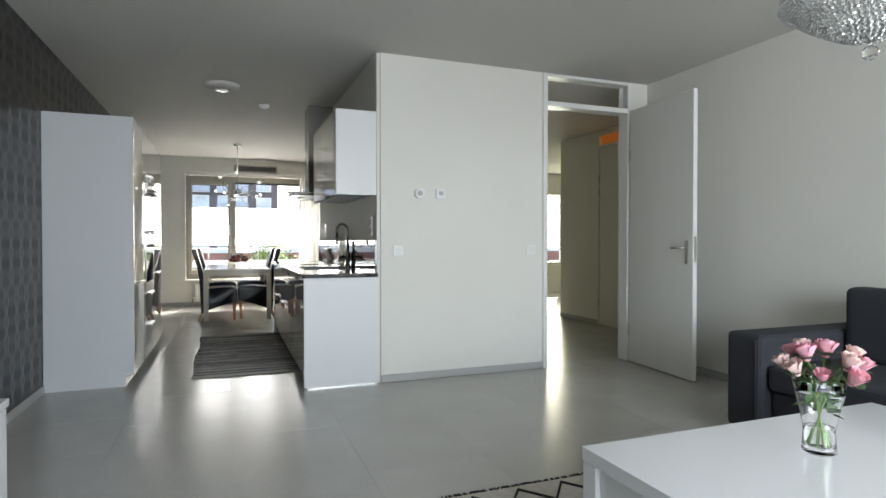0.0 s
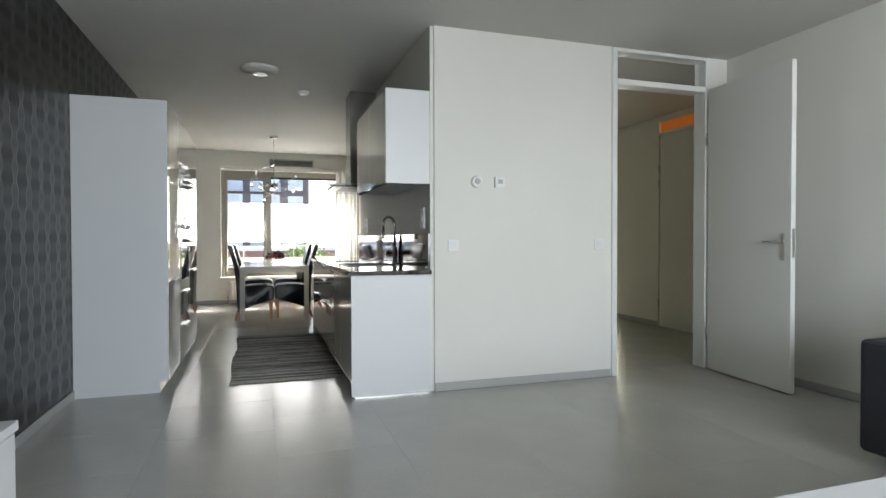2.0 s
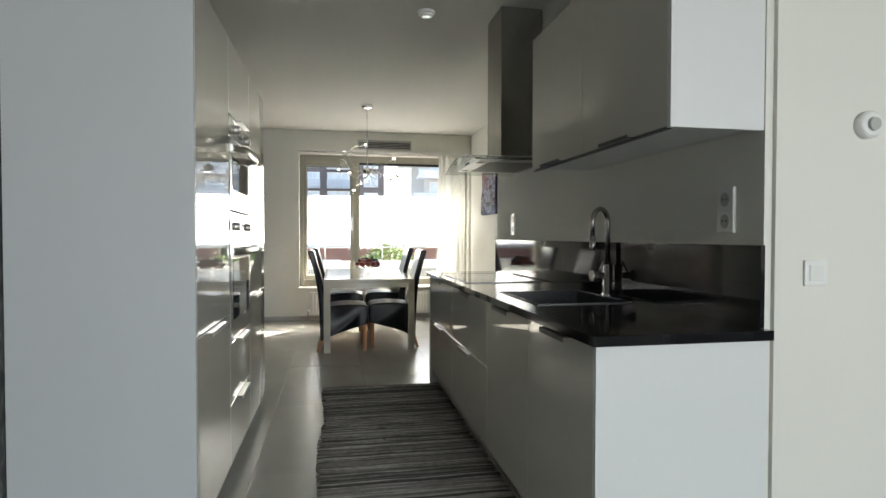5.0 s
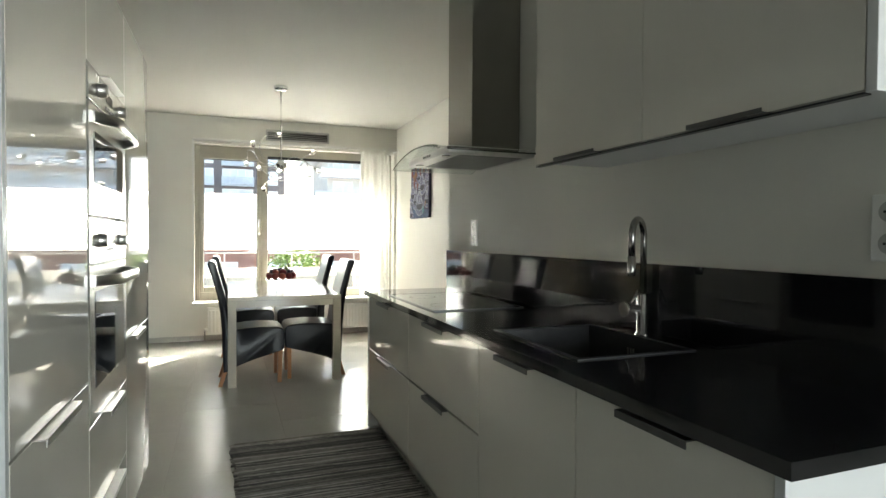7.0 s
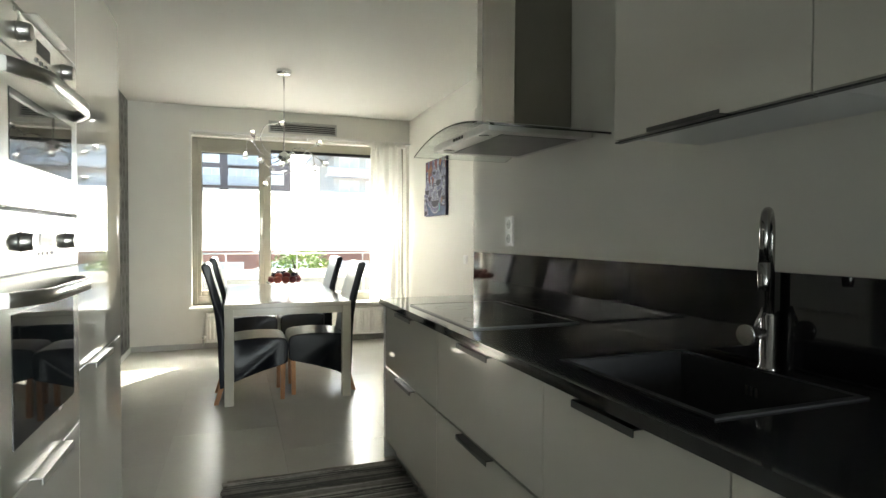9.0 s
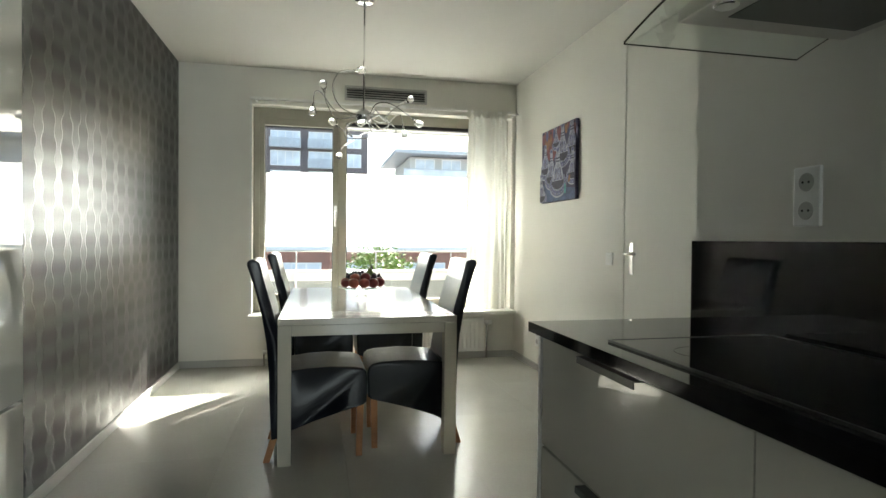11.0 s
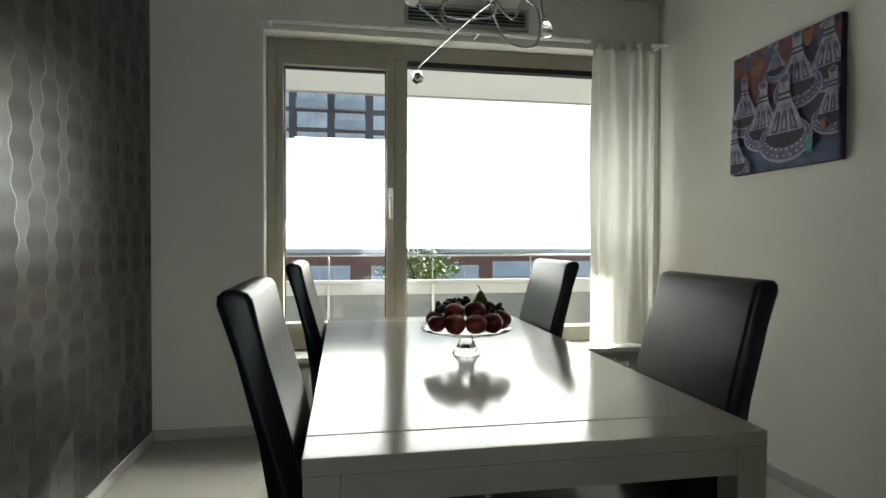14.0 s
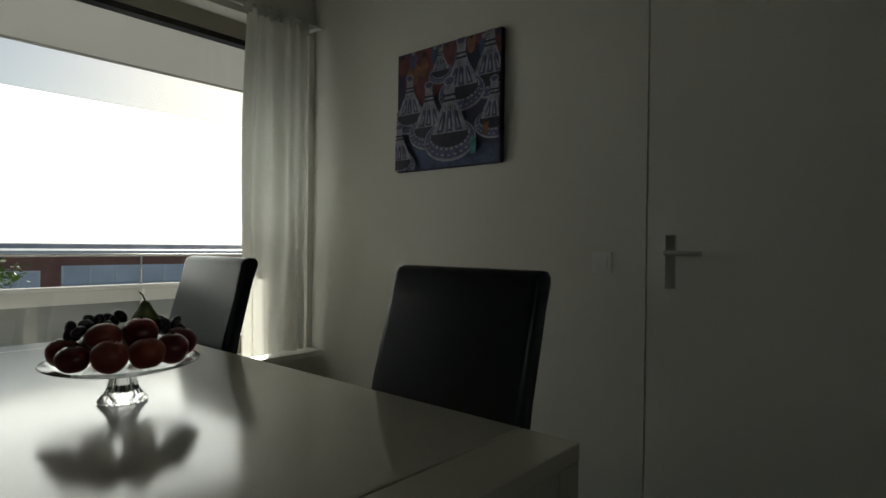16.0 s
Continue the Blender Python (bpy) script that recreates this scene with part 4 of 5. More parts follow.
def lamp_arm(ctrl):
    hubp = Vector((LX, LY, LZ))
    pts = spline([hubp + Vector(p) for p in ctrl])
    a = part("arm", tube(bmesh.new(), pts, 0.0034, 7), M["chrome"], lp, "curling chrome wire arm")
    d = (pts[-1] - pts[-3]).normalized()
    e = pts[-1]
    part("socket", tube(bmesh.new(), [e - d * 0.004, e + d * 0.018], [0.006, 0.010], 12), M["chrome"], a)
    part("bulb_shade", tube(bmesh.new(), [e + d * 0.018, e + d * 0.026, e + d * 0.05, e + d * 0.066, e + d * 0.07], [0.011, 0.018, 0.0235, 0.020, 0.015], 10), M["bulb_glass"], a, "faceted clear glass shade")


lamp_arm([(-0.03, 0, 0), (-0.14, -0.03, 0.04), (-0.19, -0.06, 0.14), (-0.15, -0.06, 0.24), (-0.06, -0.03, 0.265)])
lamp_arm([(-0.03, 0.02, 0), (-0.16, 0.06, -0.01), (-0.22, 0.08, 0.08), (-0.235, 0.08, 0.15)])
lamp_arm([(-0.03, -0.02, -0.01), (-0.17, -0.10, 0.0), (-0.25, -0.12, 0.09), (-0.29, -0.12, 0.10), (-0.30, -0.12, 0.03)])
lamp_arm([(0.03, 0.02, 0), (0.12, 0.07, -0.02), (0.17, 0.10, 0.05), (0.24, 0.12, 0.11), (0.27, 0.13, 0.13)])
lamp_arm([(0.03, -0.02, 0.0), (0.07, -0.08, 0.06), (0.15, -0.12, 0.055), (0.25, -0.14, -0.01), (0.28, -0.14, -0.03)])
lamp_arm([(0.03, 0.03, 0.0), (0.14, 0.12, -0.06), (0.19, 0.16, 0.02), (0.25, 0.18, 0.06), (0.27, 0.18, -0.02)])
lamp_arm([(-0.03, 0.03, -0.02), (-0.10, 0.08, -0.06), (-0.06, 0.12, -0.11), (-0.12, 0.12, -0.07), (-0.15, 0.11, -0.05)])
lamp_arm([(0.0, -0.04, -0.02), (0.07, -0.12, -0.10), (0.14, -0.15, -0.07), (0.08, -0.17, -0.03), (0.01, -0.18, -0.06)])
lamp_arm([(-0.02, -0.03, -0.03), (-0.10, -0.06, -0.07), (-0.11, -0.09, -0.15), (0.01, -0.10, -0.15), (0.0, -0.11, -0.12), (-0.111, 0.403, -0.132), (-0.128, 0.380, -0.173)])
lamp_arm([(0.02, 0.0, -0.03), (0.09, 0.02, -0.16), (0.19, 0.03, -0.17), (0.20, 0.04, -0.06), (0.12, 0.05, 0.0), (0.08, 0.05, 0.05), (0.06, 0.05, 0.03)])

# curtain, vent, radiator
cu = thing("curtain", (1.46, 10.80, 0.48), "sheer off-white curtain gathered beside the window", "curtain")
M["curtain"] = cloth_material("sheer_off_white_cloth", (0.78, 0.775, 0.72), 0.42)
bm = bmesh.new()
nx, nz = 90, 24
grid = []
for j in range(nz + 1):
    v = j / nz
    z = 0.47 + (2.27 - 0.47) * v
    row = []
    for i in range(nx + 1):
        u = i / nx
        spread = 1.0 + 0.05 * math.sin(v * 2.2 + 0.4) - 0.06 * v
        x = 1.395 + (u - 0.5) * 0.38 * spread + 0.006 * math.sin(7 * v + 9 * u)
        amp = 0.026 - 0.010 * v
        y = 10.815 + amp * (0.75 + 0.35 * math.sin(11 * u + 1.3)) * math.sin(2 * math.pi * (5.2 * u + 0.28 * math.sin(6.5 * u) + 0.10 * math.sin(2.4 * v + 4 * u))) + 0.012 * math.sin(2 * math.pi * 2.3 * u + 2 * v) + 0.004 * math.sin(23 * u + 5 * v)
        row.append(bm.verts.new((x, y, z)))
    grid.append(row)
for j in range(nz):
    for i in range(nx):
        bm.faces.new((grid[j][i], grid[j][i + 1], grid[j + 1][i + 1], grid[j + 1][i])).smooth = True
part("cloth", bm, M["curtain"], cu)
rnd = random.Random(3)
for k in range(9):
    x = 1.22 + 0.35 * k / 8
    bm = bmesh.new()
    tl = rnd.uniform(-0.02, 0.02)
    for s in (-1, 1):
        box(bm, x - 0.016 + tl, 10.815 + s * 0.018 - 0.001, 2.24, x + 0.016 + tl, 10.815 + s * 0.018 + 0.001, 2.305)
    box(bm, x - 0.016 + tl, 10.796, 2.305, x + 0.016 + tl, 10.834, 2.307)
    part("tab", bm, M["curtain"], cu)
cr = thing("curtain_rail", (0.5, 10.83, 2.32), "thin white curtain rail above the window", "curtain rail")
part("rail", tube(bmesh.new(), [(-0.70, 10.815, 2.292), (1.69, 10.815, 2.292)], 0.007, 10), M["white"], cr)
for x in (-0.66, 0.5, 1.66):
    part("bracket", boxed(x - 0.008, 10.815, 2.284, x + 0.008, 10.908, 2.30), M["white"], cr)
vg = thing("air_vent", (0.458, YE, 2.415), "grey wall ventilation grille above the window", "vent")
for a in ((0.085, YE - 0.016, 2.35, 0.831, YE, 2.37), (0.085, YE - 0.016, 2.459, 0.831, YE, 2.479), (0.085, YE - 0.016, 2.37, 0.105, YE, 2.459), (0.811, YE - 0.016, 2.37, 0.831, YE, 2.459)):
    part("frame", boxed(*a), M["base"], vg)
part("backing", boxed(0.105, YE - 0.003, 2.37, 0.811, YE, 2.459), M["black"], vg)
for k in range(4):
    z = 2.38 + k * 0.021
    bm = bmesh.new()
    vs = [bm.verts.new(p) for p in ((0.106, YE - 0.014, z), (0.81, YE - 0.014, z), (0.81, YE - 0.004, z + 0.014), (0.106, YE - 0.004, z + 0.014))]
    f = bm.faces.new(vs)
    bmesh.ops.solidify(bm, geom=[f], thickness=0.002)
    part("slat", bm, M["base"], vg)
ra = thing("radiator", (0.4, 10.85, 0.06), "white ribbed panel radiator under the window", "radiator")
part("panel", boxed(-0.56, 10.825, 0.075, 1.38, 10.875, 0.385, bevel=0.006, seg=2), M["white"], ra)
rib_mesh = mesh_of("rib", boxed(0, 0, 0, 0.028, 0.010, 0.25, bevel=0.004, seg=1), M["white"])
for k in range(48):
    o = new("rib", rib_mesh)
    o.location = (-0.54 + k * 0.0397, 10.816, 0.105)
    o.parent = ra
    o.matrix_parent_inverse = Matrix.Translation(-ra.location)
part("valve", tube(bmesh.new(), [(-0.60, 10.85, 0.13), (-0.56, 10.85, 0.13)], [0.017, 0.012], 12), M["white"], ra)
part("pipe", tube(bmesh.new(), [(-0.59, 10.85, 0.13), (-0.59, 10.85, 0.0)], 0.008, 8), M["chrome"], ra)
part("thermostat_knob", tube(bmesh.new(), [(1.38, 10.85, 0.34), (1.41, 10.85, 0.34), (1.46, 10.85, 0.34)], [0.012, 0.02, 0.018], 14), M["white"], ra)
part("pipe", tube(bmesh.new(), [(1.41, 10.85, 0.34), (1.41, 10.85, 0.0)], 0.008, 8), M["chrome"], ra)
for x in (-0.3, 1.1):
    part("bracket", boxed(x, 10.875, 0.12, x + 0.04, 10.908, 0.32), M["white"], ra)

# canvas print with painted clay pots
pc = thing("canvas_picture", (1.685, 9.87, 1.71), "square canvas print of patterned clay pots in purple and red", "picture")
M["canvas"] = material("dark_purple_canvas", (0.05, 0.045, 0.10), 0.7, scale=7, vary=0.6, bump=0.2, fine=400)
part("canvas", boxed(1.672, 9.555, 1.42, 1.699, 10.185, 2.002, bevel=0.002, seg=1), M["canvas"], pc)
PM = {k: material("print_" + k, v, 0.7, scale=26, vary=0.75, bump=0.1, fine=400) for k, v in
      dict(cream=(0.30, 0.30, 0.38), violet=(0.10, 0.10, 0.21), red=(0.17, 0.055, 0.065), orange=(0.24, 0.11, 0.065), ink=(0.04, 0.036, 0.062), teal=(0.08, 0.25, 0.27), blue=(0.06, 0.085, 0.18)).items()}
layer = [0]


def flat(name, outline, mat):
    """A flat painted shape on the canvas; outline in (across, up) from its lower far corner, in metres."""
    layer[0] += 1
    x = 1.672 - 0.00005 * layer[0]
    bm = bmesh.new()
    bm.faces.new([bm.verts.new((x, 10.183 - min(max(u, 0.002), 0.626), 1.422 + min(max(v, 0.002), 0.578))) for u, v in outline])
    part(name, bm, PM[mat], pc)


def oval(cu_, cv, ru, rv, n=28, a0=0.0, a1=2 * math.pi):
    return [(cu_ + ru * math.cos(a0 + (a1 - a0) * k / n), cv + rv * math.sin(a0 + (a1 - a0) * k / n)) for k in range(n)]


def pot(cu_, cv, s):
    """A cone-lidded pot: dark saucer with pale rim, patterned cone and knob."""
    flat("saucer_rim", oval(cu_, cv, 0.135 * s, 0.085 * s), "cream")
    flat("saucer", oval(cu_, cv + 0.004 * s, 0.128 * s, 0.078 * s), "violet")
    flat("lid_rim", oval(cu_, cv + 0.02 * s, 0.105 * s, 0.06 * s), "cream")
    flat("lid_band", oval(cu_, cv + 0.024 * s, 0.098 * s, 0.053 * s), "ink")
    cone = [(cu_ + sgn * w * s, cv + h * s) for sgn, pts in ((1, ((0.092, 0.03), (0.07, 0.09), (0.04, 0.14), (0.026, 0.18), (0.026, 0.22))), (-1, ((0.026, 0.22), (0.026, 0.18), (0.04, 0.14), (0.07, 0.09), (0.092, 0.03)))) for w, h in pts]
    flat("lid", cone, "cream")
    for k in (-1, 0, 1):
        flat("petal", [(cu_ + (k * 0.05 + d) * s, cv + h * s) for d, h in ((-0.018, 0.035), (0.018, 0.035), (0.012 - 0.02 * k, 0.11), (-0.004 - 0.02 * k, 0.12))], "violet")
        flat("petal_fill", [(cu_ + (k * 0.05 + d) * s, cv + h * s) for d, h in ((-0.008, 0.045), (0.008, 0.045), (0.004 - 0.015 * k, 0.085), (-0.002 - 0.015 * k, 0.09))], "cream")
    for k in range(11):
        a = math.pi * (1.05 + 0.9 * k / 10)
        flat("dot", oval(cu_ + 0.098 * s * math.cos(a), cv + (0.02 + 0.055 * math.sin(a)) * s, 0.006 * s, 0.005 * s, 8), "violet" if k % 2 else "ink")
        flat("dash", oval(cu_ + 0.118 * s * math.cos(a), cv + (0.008 + 0.068 * math.sin(a)) * s, 0.008 * s, 0.004 * s, 8), "cream")
    for k in range(6):
        u0 = (k - 2.5) * 0.026
        flat("stroke", [(cu_ + (u0 - 0.002) * s, cv + 0.034 * s), (cu_ + (u0 + 0.002) * s, cv + 0.034 * s), (cu_ + (u0 * 0.42 + 0.0015) * s, cv + 0.138 * s), (cu_ + (u0 * 0.42 - 0.0015) * s, cv + 0.138 * s)], "ink" if k % 2 else "violet")
    for h in (0.155, 0.175):
        flat("band", [(cu_ - 0.032 * s, cv + h * s), (cu_ + 0.032 * s, cv + h * s), (cu_ + 0.031 * s, cv + (h + 0.009) * s), (cu_ - 0.031 * s, cv + (h + 0.009) * s)], "ink")
    flat("knob", oval(cu_, cv + 0.235 * s, 0.030 * s, 0.022 * s, 18), "cream")
    flat("knob_hollow", oval(cu_, cv + 0.237 * s, 0.022 * s, 0.015 * s, 18), "violet")


flat("backdrop_patch", [(0.05, 0.40), (0.20, 0.30), (0.36, 0.44), (0.42, 0.575), (0.05, 0.575)], "red")
flat("backdrop_patch", [(0.05, 0.46), (0.12, 0.42), (0.17, 0.48), (0.10, 0.54)], "orange")
flat("backdrop_patch", [(0.24, 0.46), (0.32, 0.50), (0.30, 0.55), (0.22, 0.53)], "orange")
flat("backdrop_patch", [(0.0, 0.0), (0.62, 0.0), (0.62, 0.08), (0.30, 0.11), (0.0, 0.15)], "blue")
flat("backdrop_patch", [(0.53, 0.50), (0.62, 0.48), (0.62, 0.575), (0.46, 0.575)], "red")
for k in range(9):
    flat("backdrop_jar", oval(0.03 + 0.072 * k, 0.52 + 0.03 * math.sin(k * 2.3), 0.026, 0.05, 18), ("red", "violet", "orange", "blue")[k % 4])
    flat("backdrop_jar_neck", oval(0.03 + 0.072 * k, 0.565 + 0.012 * math.sin(k * 2.3), 0.013, 0.012, 14), ("ink", "cream")[k % 2])
pot(0.28, 0.44, 0.55)
pot(0.57, 0.36, 0.95)
pot(0.41, 0.33, 1.0)
pot(0.09, 0.25, 0.85)
pot(0.60, 0.17, 0.8)
pot(0.22, 0.17, 0.95)
pot(0.35, 0.12, 1.15)
pot(0.03, 0.03, 0.8)
flat("bottle", [(0.475, 0.045), (0.505, 0.045), (0.51, 0.10), (0.495, 0.125), (0.485, 0.125), (0.47, 0.10)], "teal")
flat("backdrop_patch", [(0.54, 0.12), (0.57, 0.13), (0.58, 0.18), (0.55, 0.17)], "orange")

# ---- living room ----
CX0, CX1, CY0, CY1, CZ = 1.06, 2.485, 0.84, 1.72, 0.438
ct = thing("coffee_table", (1.8, 1.36, 0), "low white gloss coffee table with panelled sides", "coffee table")
M["gloss_white"] = material("white_gloss_lacquer", (0.78, 0.79, 0.80), 0.12, scale=2, vary=0.02, coat=0.4)
part("tabletop", boxed(CX0, CY0, CZ - 0.045, CX1, CY1, CZ, bevel=0.003, seg=2), M["gloss_white"], ct)
for x in (CX0 + 0.002, CX1 - 0.072):
    for y in (CY0 + 0.002, CY1 - 0.072):
        part("leg", boxed(x, y, 0.012, x + 0.07, y + 0.07, CZ - 0.046, bevel=0.003, seg=1), M["gloss_white"], ct)
for a in ((CX0 + 0.02, CY0 + 0.073, 0.13, CX0 + 0.035, CY1 - 0.073, CZ - 0.046), (CX1 - 0.035, CY0 + 0.073, 0.13, CX1 - 0.02, CY1 - 0.073, CZ - 0.046), (CX0 + 0.073, CY0 + 0.02, 0.13, CX1 - 0.073, CY0 + 0.035, CZ - 0.046), (CX0 + 0.073, CY1 - 0.035, 0.13, CX1 - 0.073, CY1 - 0.02, CZ - 0.046)):
    part("side_panel", boxed(*a), M["panel"], ct)
part("shelf", boxed(CX0 + 0.04, CY0 + 0.04, 0.13, CX1 - 0.04, CY1 - 0.04, 0.148), M["gloss_white"], ct)

VX, VY = 1.735, 1.405
va = thing("glass_vase", (VX, VY, CZ), "clear glass vase half filled with water", "vase")
bm = bmesh.new()
op_ = [(0.044, 0.0), (0.050, 0.006), (0.047, 0.035), (0.045, 0.07), (0.054, 0.125), (0.068, 0.187), (0.077, 0.230)]
inn = [(0.073, 0.230), (0.064, 0.187), (0.050, 0.125), (0.041, 0.07), (0.042, 0.035), (0.040, 0.015)]
lathe(bm, (VX, VY, CZ + 0.0005), op_ + inn, 36)
part("body", bm, M["glass"], va).visible_shadow = False
M["water"] = glass("water", (0.97, 0.99, 0.98), 0.0, 1.33)
part("water", lathe(bmesh.new(), (VX, VY, CZ + 0.017), [(0.039, 0), (0.0412, 0.02), (0.0402, 0.045), (0.043, 0.066)], 30), M["water"], va).visible_shadow = False

M["petal"] = material("pink_rose_petal", (0.82, 0.40, 0.47), 0.6, scale=60, vary=0.35)
M["petal_pale"] = material("pale_pink_rose_petal", (0.84, 0.60, 0.55), 0.6, scale=60, vary=0.3)
M["leaf"] = material("rose_leaf_green", (0.045, 0.10, 0.03), 0.5, scale=40, vary=0.4)
M["stalk"] = material("rose_stalk_green", (0.14, 0.22, 0.06), 0.5, scale=30, vary=0.3)


def petal(bm, c, axis, ang, r, h, curl):
    """One cupped petal of a rose."""
    side = axis.cross(Vector((0.31, 0.9, 0.2))).normalized()
    up2 = axis.cross(side)
    grid = []
    for j in range(5):
        v = j / 4
        row = []
        for i in range(5):
            u = (i / 4 - 0.5) * 2
            a = ang + u * 0.95 * (0.55 + 0.45 * math.sin(math.pi * min(1, v + 0.25)))
            rr = r * (0.35 + 0.75 * math.sin(v * 1.5)) + curl * r * max(0, v - 0.7) * 1.8
            row.append(bm.verts.new(c + axis * (h * (v - 0.5) - h * 0.12 * u * u * v) + (math.cos(a) * side + math.sin(a) * up2) * rr))
        grid.append(row)
    for j in range(4):
        for i in range(4):
            bm.faces.new((grid[j][i], grid[j][i + 1], grid[j + 1][i + 1], grid[j + 1][i])).smooth = True


def rose(dx, dy, z, r, mat, lean):
    base = Vector((VX - dx * 0.25, VY - dy * 0.25, CZ + 0.022))
    neck = Vector((VX + dx * 0.35, VY + dy * 0.35, CZ + 0.230))
    head = Vector((VX + dx, VY + dy, CZ + z))
    ro = thing("rose", head, "cut pink rose standing in the vase" if mat == "petal" else "cut pale blush rose standing in the vase", "flower", "roses in the vase")
    axis = (head - neck).normalized()
    axis = (axis + Vector((0, 0, lean))).normalized()
    rn = random.Random(int(1000 * abs(dx) + 77 * abs(dy) + 5))
    for ring, (n, rr, hh, cl) in enumerate(((3, 0.35, 0.95, 0.0), (4, 0.6, 1.05, 0.1), (5, 0.85, 1.05, 0.35), (5, 1.0, 0.95, 0.7))):
        for k in range(n):
            bm = bmesh.new()
            petal(bm, head + axis * (0.002 - 0.002 * ring), axis, 2 * math.pi * k / n + ring * 0.7 + rn.uniform(-0.2, 0.2), r * rr, r * 2.25 * hh, cl * 0.7)
            part("petal", bm, M[mat], ro)
    for k in range(5):
        bm = bmesh.new()
        petal(bm, head - axis * r * 0.75, axis, 2 * math.pi * k / 5, r * 0.8, r * 0.7, 1.3)
        part("sepal", bm, M["leaf"], ro)
    part("stem", tube(bmesh.new(), spline([base, neck, head - axis * r * 0.8], 6), 0.0028, 6), M["stalk"], ro)


for i_, (dx, dy, z, r, m_) in enumerate([(-0.075, 0.03, 0.265, 0.027, "petal"), (-0.10, -0.01, 0.235, 0.026, "petal_pale"), (-0.06, -0.055, 0.225, 0.027, "petal_pale"), (-0.03, -0.02, 0.275, 0.031, "petal"), (-0.045, 0.06, 0.28, 0.028, "petal_pale"),
                                         (0.022, -0.055, 0.21, 0.023, "petal"), (0.03, 0.03, 0.285, 0.031, "petal"), (0.10, -0.02, 0.255, 0.031, "petal_pale"), (0.115, -0.06, 0.215, 0.030, "petal"), (0.135, 0.02, 0.245, 0.028, "petal"), (0.11, 0.04, 0.275, 0.026, "petal_pale")]):
    # heads are spread across the line of sight from the walk's start
    rose(0.50 * (dx - 0.012) + 0.75 * dy, -0.75 * (dx - 0.012) + 0.50 * dy, z + 0.045, r * 0.80, m_, 0.9)
fo = thing("rose_leaves", (VX, VY, CZ + 0.17), "dark green rose leaves filling the neck of the vase", "leaves")
rn = random.Random(12)
for k in range(34):
    a, rr = rn.uniform(0, 6.28), rn.uniform(0.005, 0.045)
    c = Vector((VX + rr * math.cos(a), VY + rr * math.sin(a), CZ + rn.uniform(0.13, 0.275)))
    d = Vector((math.cos(a), math.sin(a), rn.uniform(-0.5, 0.9))).normalized()
    s_ = d.cross(Vector((rn.uniform(-1, 1), rn.uniform(-1, 1), 1))).normalized()
    L, Wd = rn.uniform(0.035, 0.055), rn.uniform(0.012, 0.018)
    bm = bmesh.new()
    up2 = s_.cross(d) * 0.006
    lf = [bm.verts.new(c + d * L * t_ + s_ * Wd * w_ + up2 * abs(w_)) for t_, w_ in ((0, 0), (0.3, 0.9), (0.65, 0.8), (1, 0), (0.65, -0.8), (0.3, -0.9))]
    mid = [bm.verts.new(c + d * L * 0.3), bm.verts.new(c + d * L * 0.65)]
    for q in ((lf[0], lf[1], mid[0]), (lf[1], lf[2], mid[1], mid[0]), (lf[2], lf[3], mid[1]), (lf[3], lf[4], mid[1]), (lf[4], lf[5], mid[0], mid[1]), (lf[5], lf[0], mid[0])):
        bm.faces.new(q)
    part("leaf", bm, M["leaf"], fo)

# sofa against the side wall
so = thing("sofa", (3.2, 1.55, 0), "anthracite fabric sofa with broad arms", "sofa")
SF = M["sofa"]
part("base", boxed(2.74, 0.40, 0.10, 3.655, 2.39, 0.30, bevel=0.015), SF, so)
for y0 in (0.17, 2.395):
    part("armrest", boxed(2.66, y0, 0.06, 3.66, y0 + 0.225, 0.60, bevel=0.035, seg=3), SF, so)
    part("arm_piping", tube(bmesh.new(), [(2.662, y0 + 0.03, 0.09), (2.662, y0 + 0.03, 0.565), (2.69, y0 + 0.03, 0.592), (3.62, y0 + 0.03, 0.598)], 0.005, 6), SF, so)
part("back_frame", boxed(3.46, 0.40, 0.302, 3.66, 2.39, 0.80, bevel=0.05, seg=3), SF, so)
for y0, y1 in ((0.40, 1.393), (1.397, 2.39)):
    part("seat_cushion", boxed(2.70, y0, 0.302, 3.32, y1, 0.44, bevel=0.035, seg=3), SF, so)
    part("back_cushion", boxed(3.30, y0, 0.43, 3.458, y1, 0.85, bevel=0.06, seg=4), SF, so)
for x in (2.76, 3.6):
    for y in (0.25, 2.53):
        part("foot", lathe(bmesh.new(), (x, y, 0), [(0.018, 0), (0.024, 0.06)], 14), M["dark_steel"], so)

# low cabinet along the papered wall
tv = thing("media_cabinet", (-1.02, 1.4, 0), "low white media cabinet along the dark wall", "cabinet")
part("top", boxed(-1.275, 0.55, 0.495, -0.79, 2.70, 0.525, bevel=0.002, seg=1), M["gloss_white"], tv)
part("body", boxed(-1.27, 0.56, 0.04, -0.815, 2.695, 0.494), M["panel"], tv)
for k in range(3):
    part("drawer", boxed(-0.8145, 0.565 + k * 0.71, 0.05, -0.796, 0.565 + k * 0.71 + 0.704, 0.488, bevel=0.002, seg=1), M["gloss_white"], tv)
part("plinth", boxed(-1.26, 0.58, 0, -0.85, 2.68, 0.039), M["base"], tv)

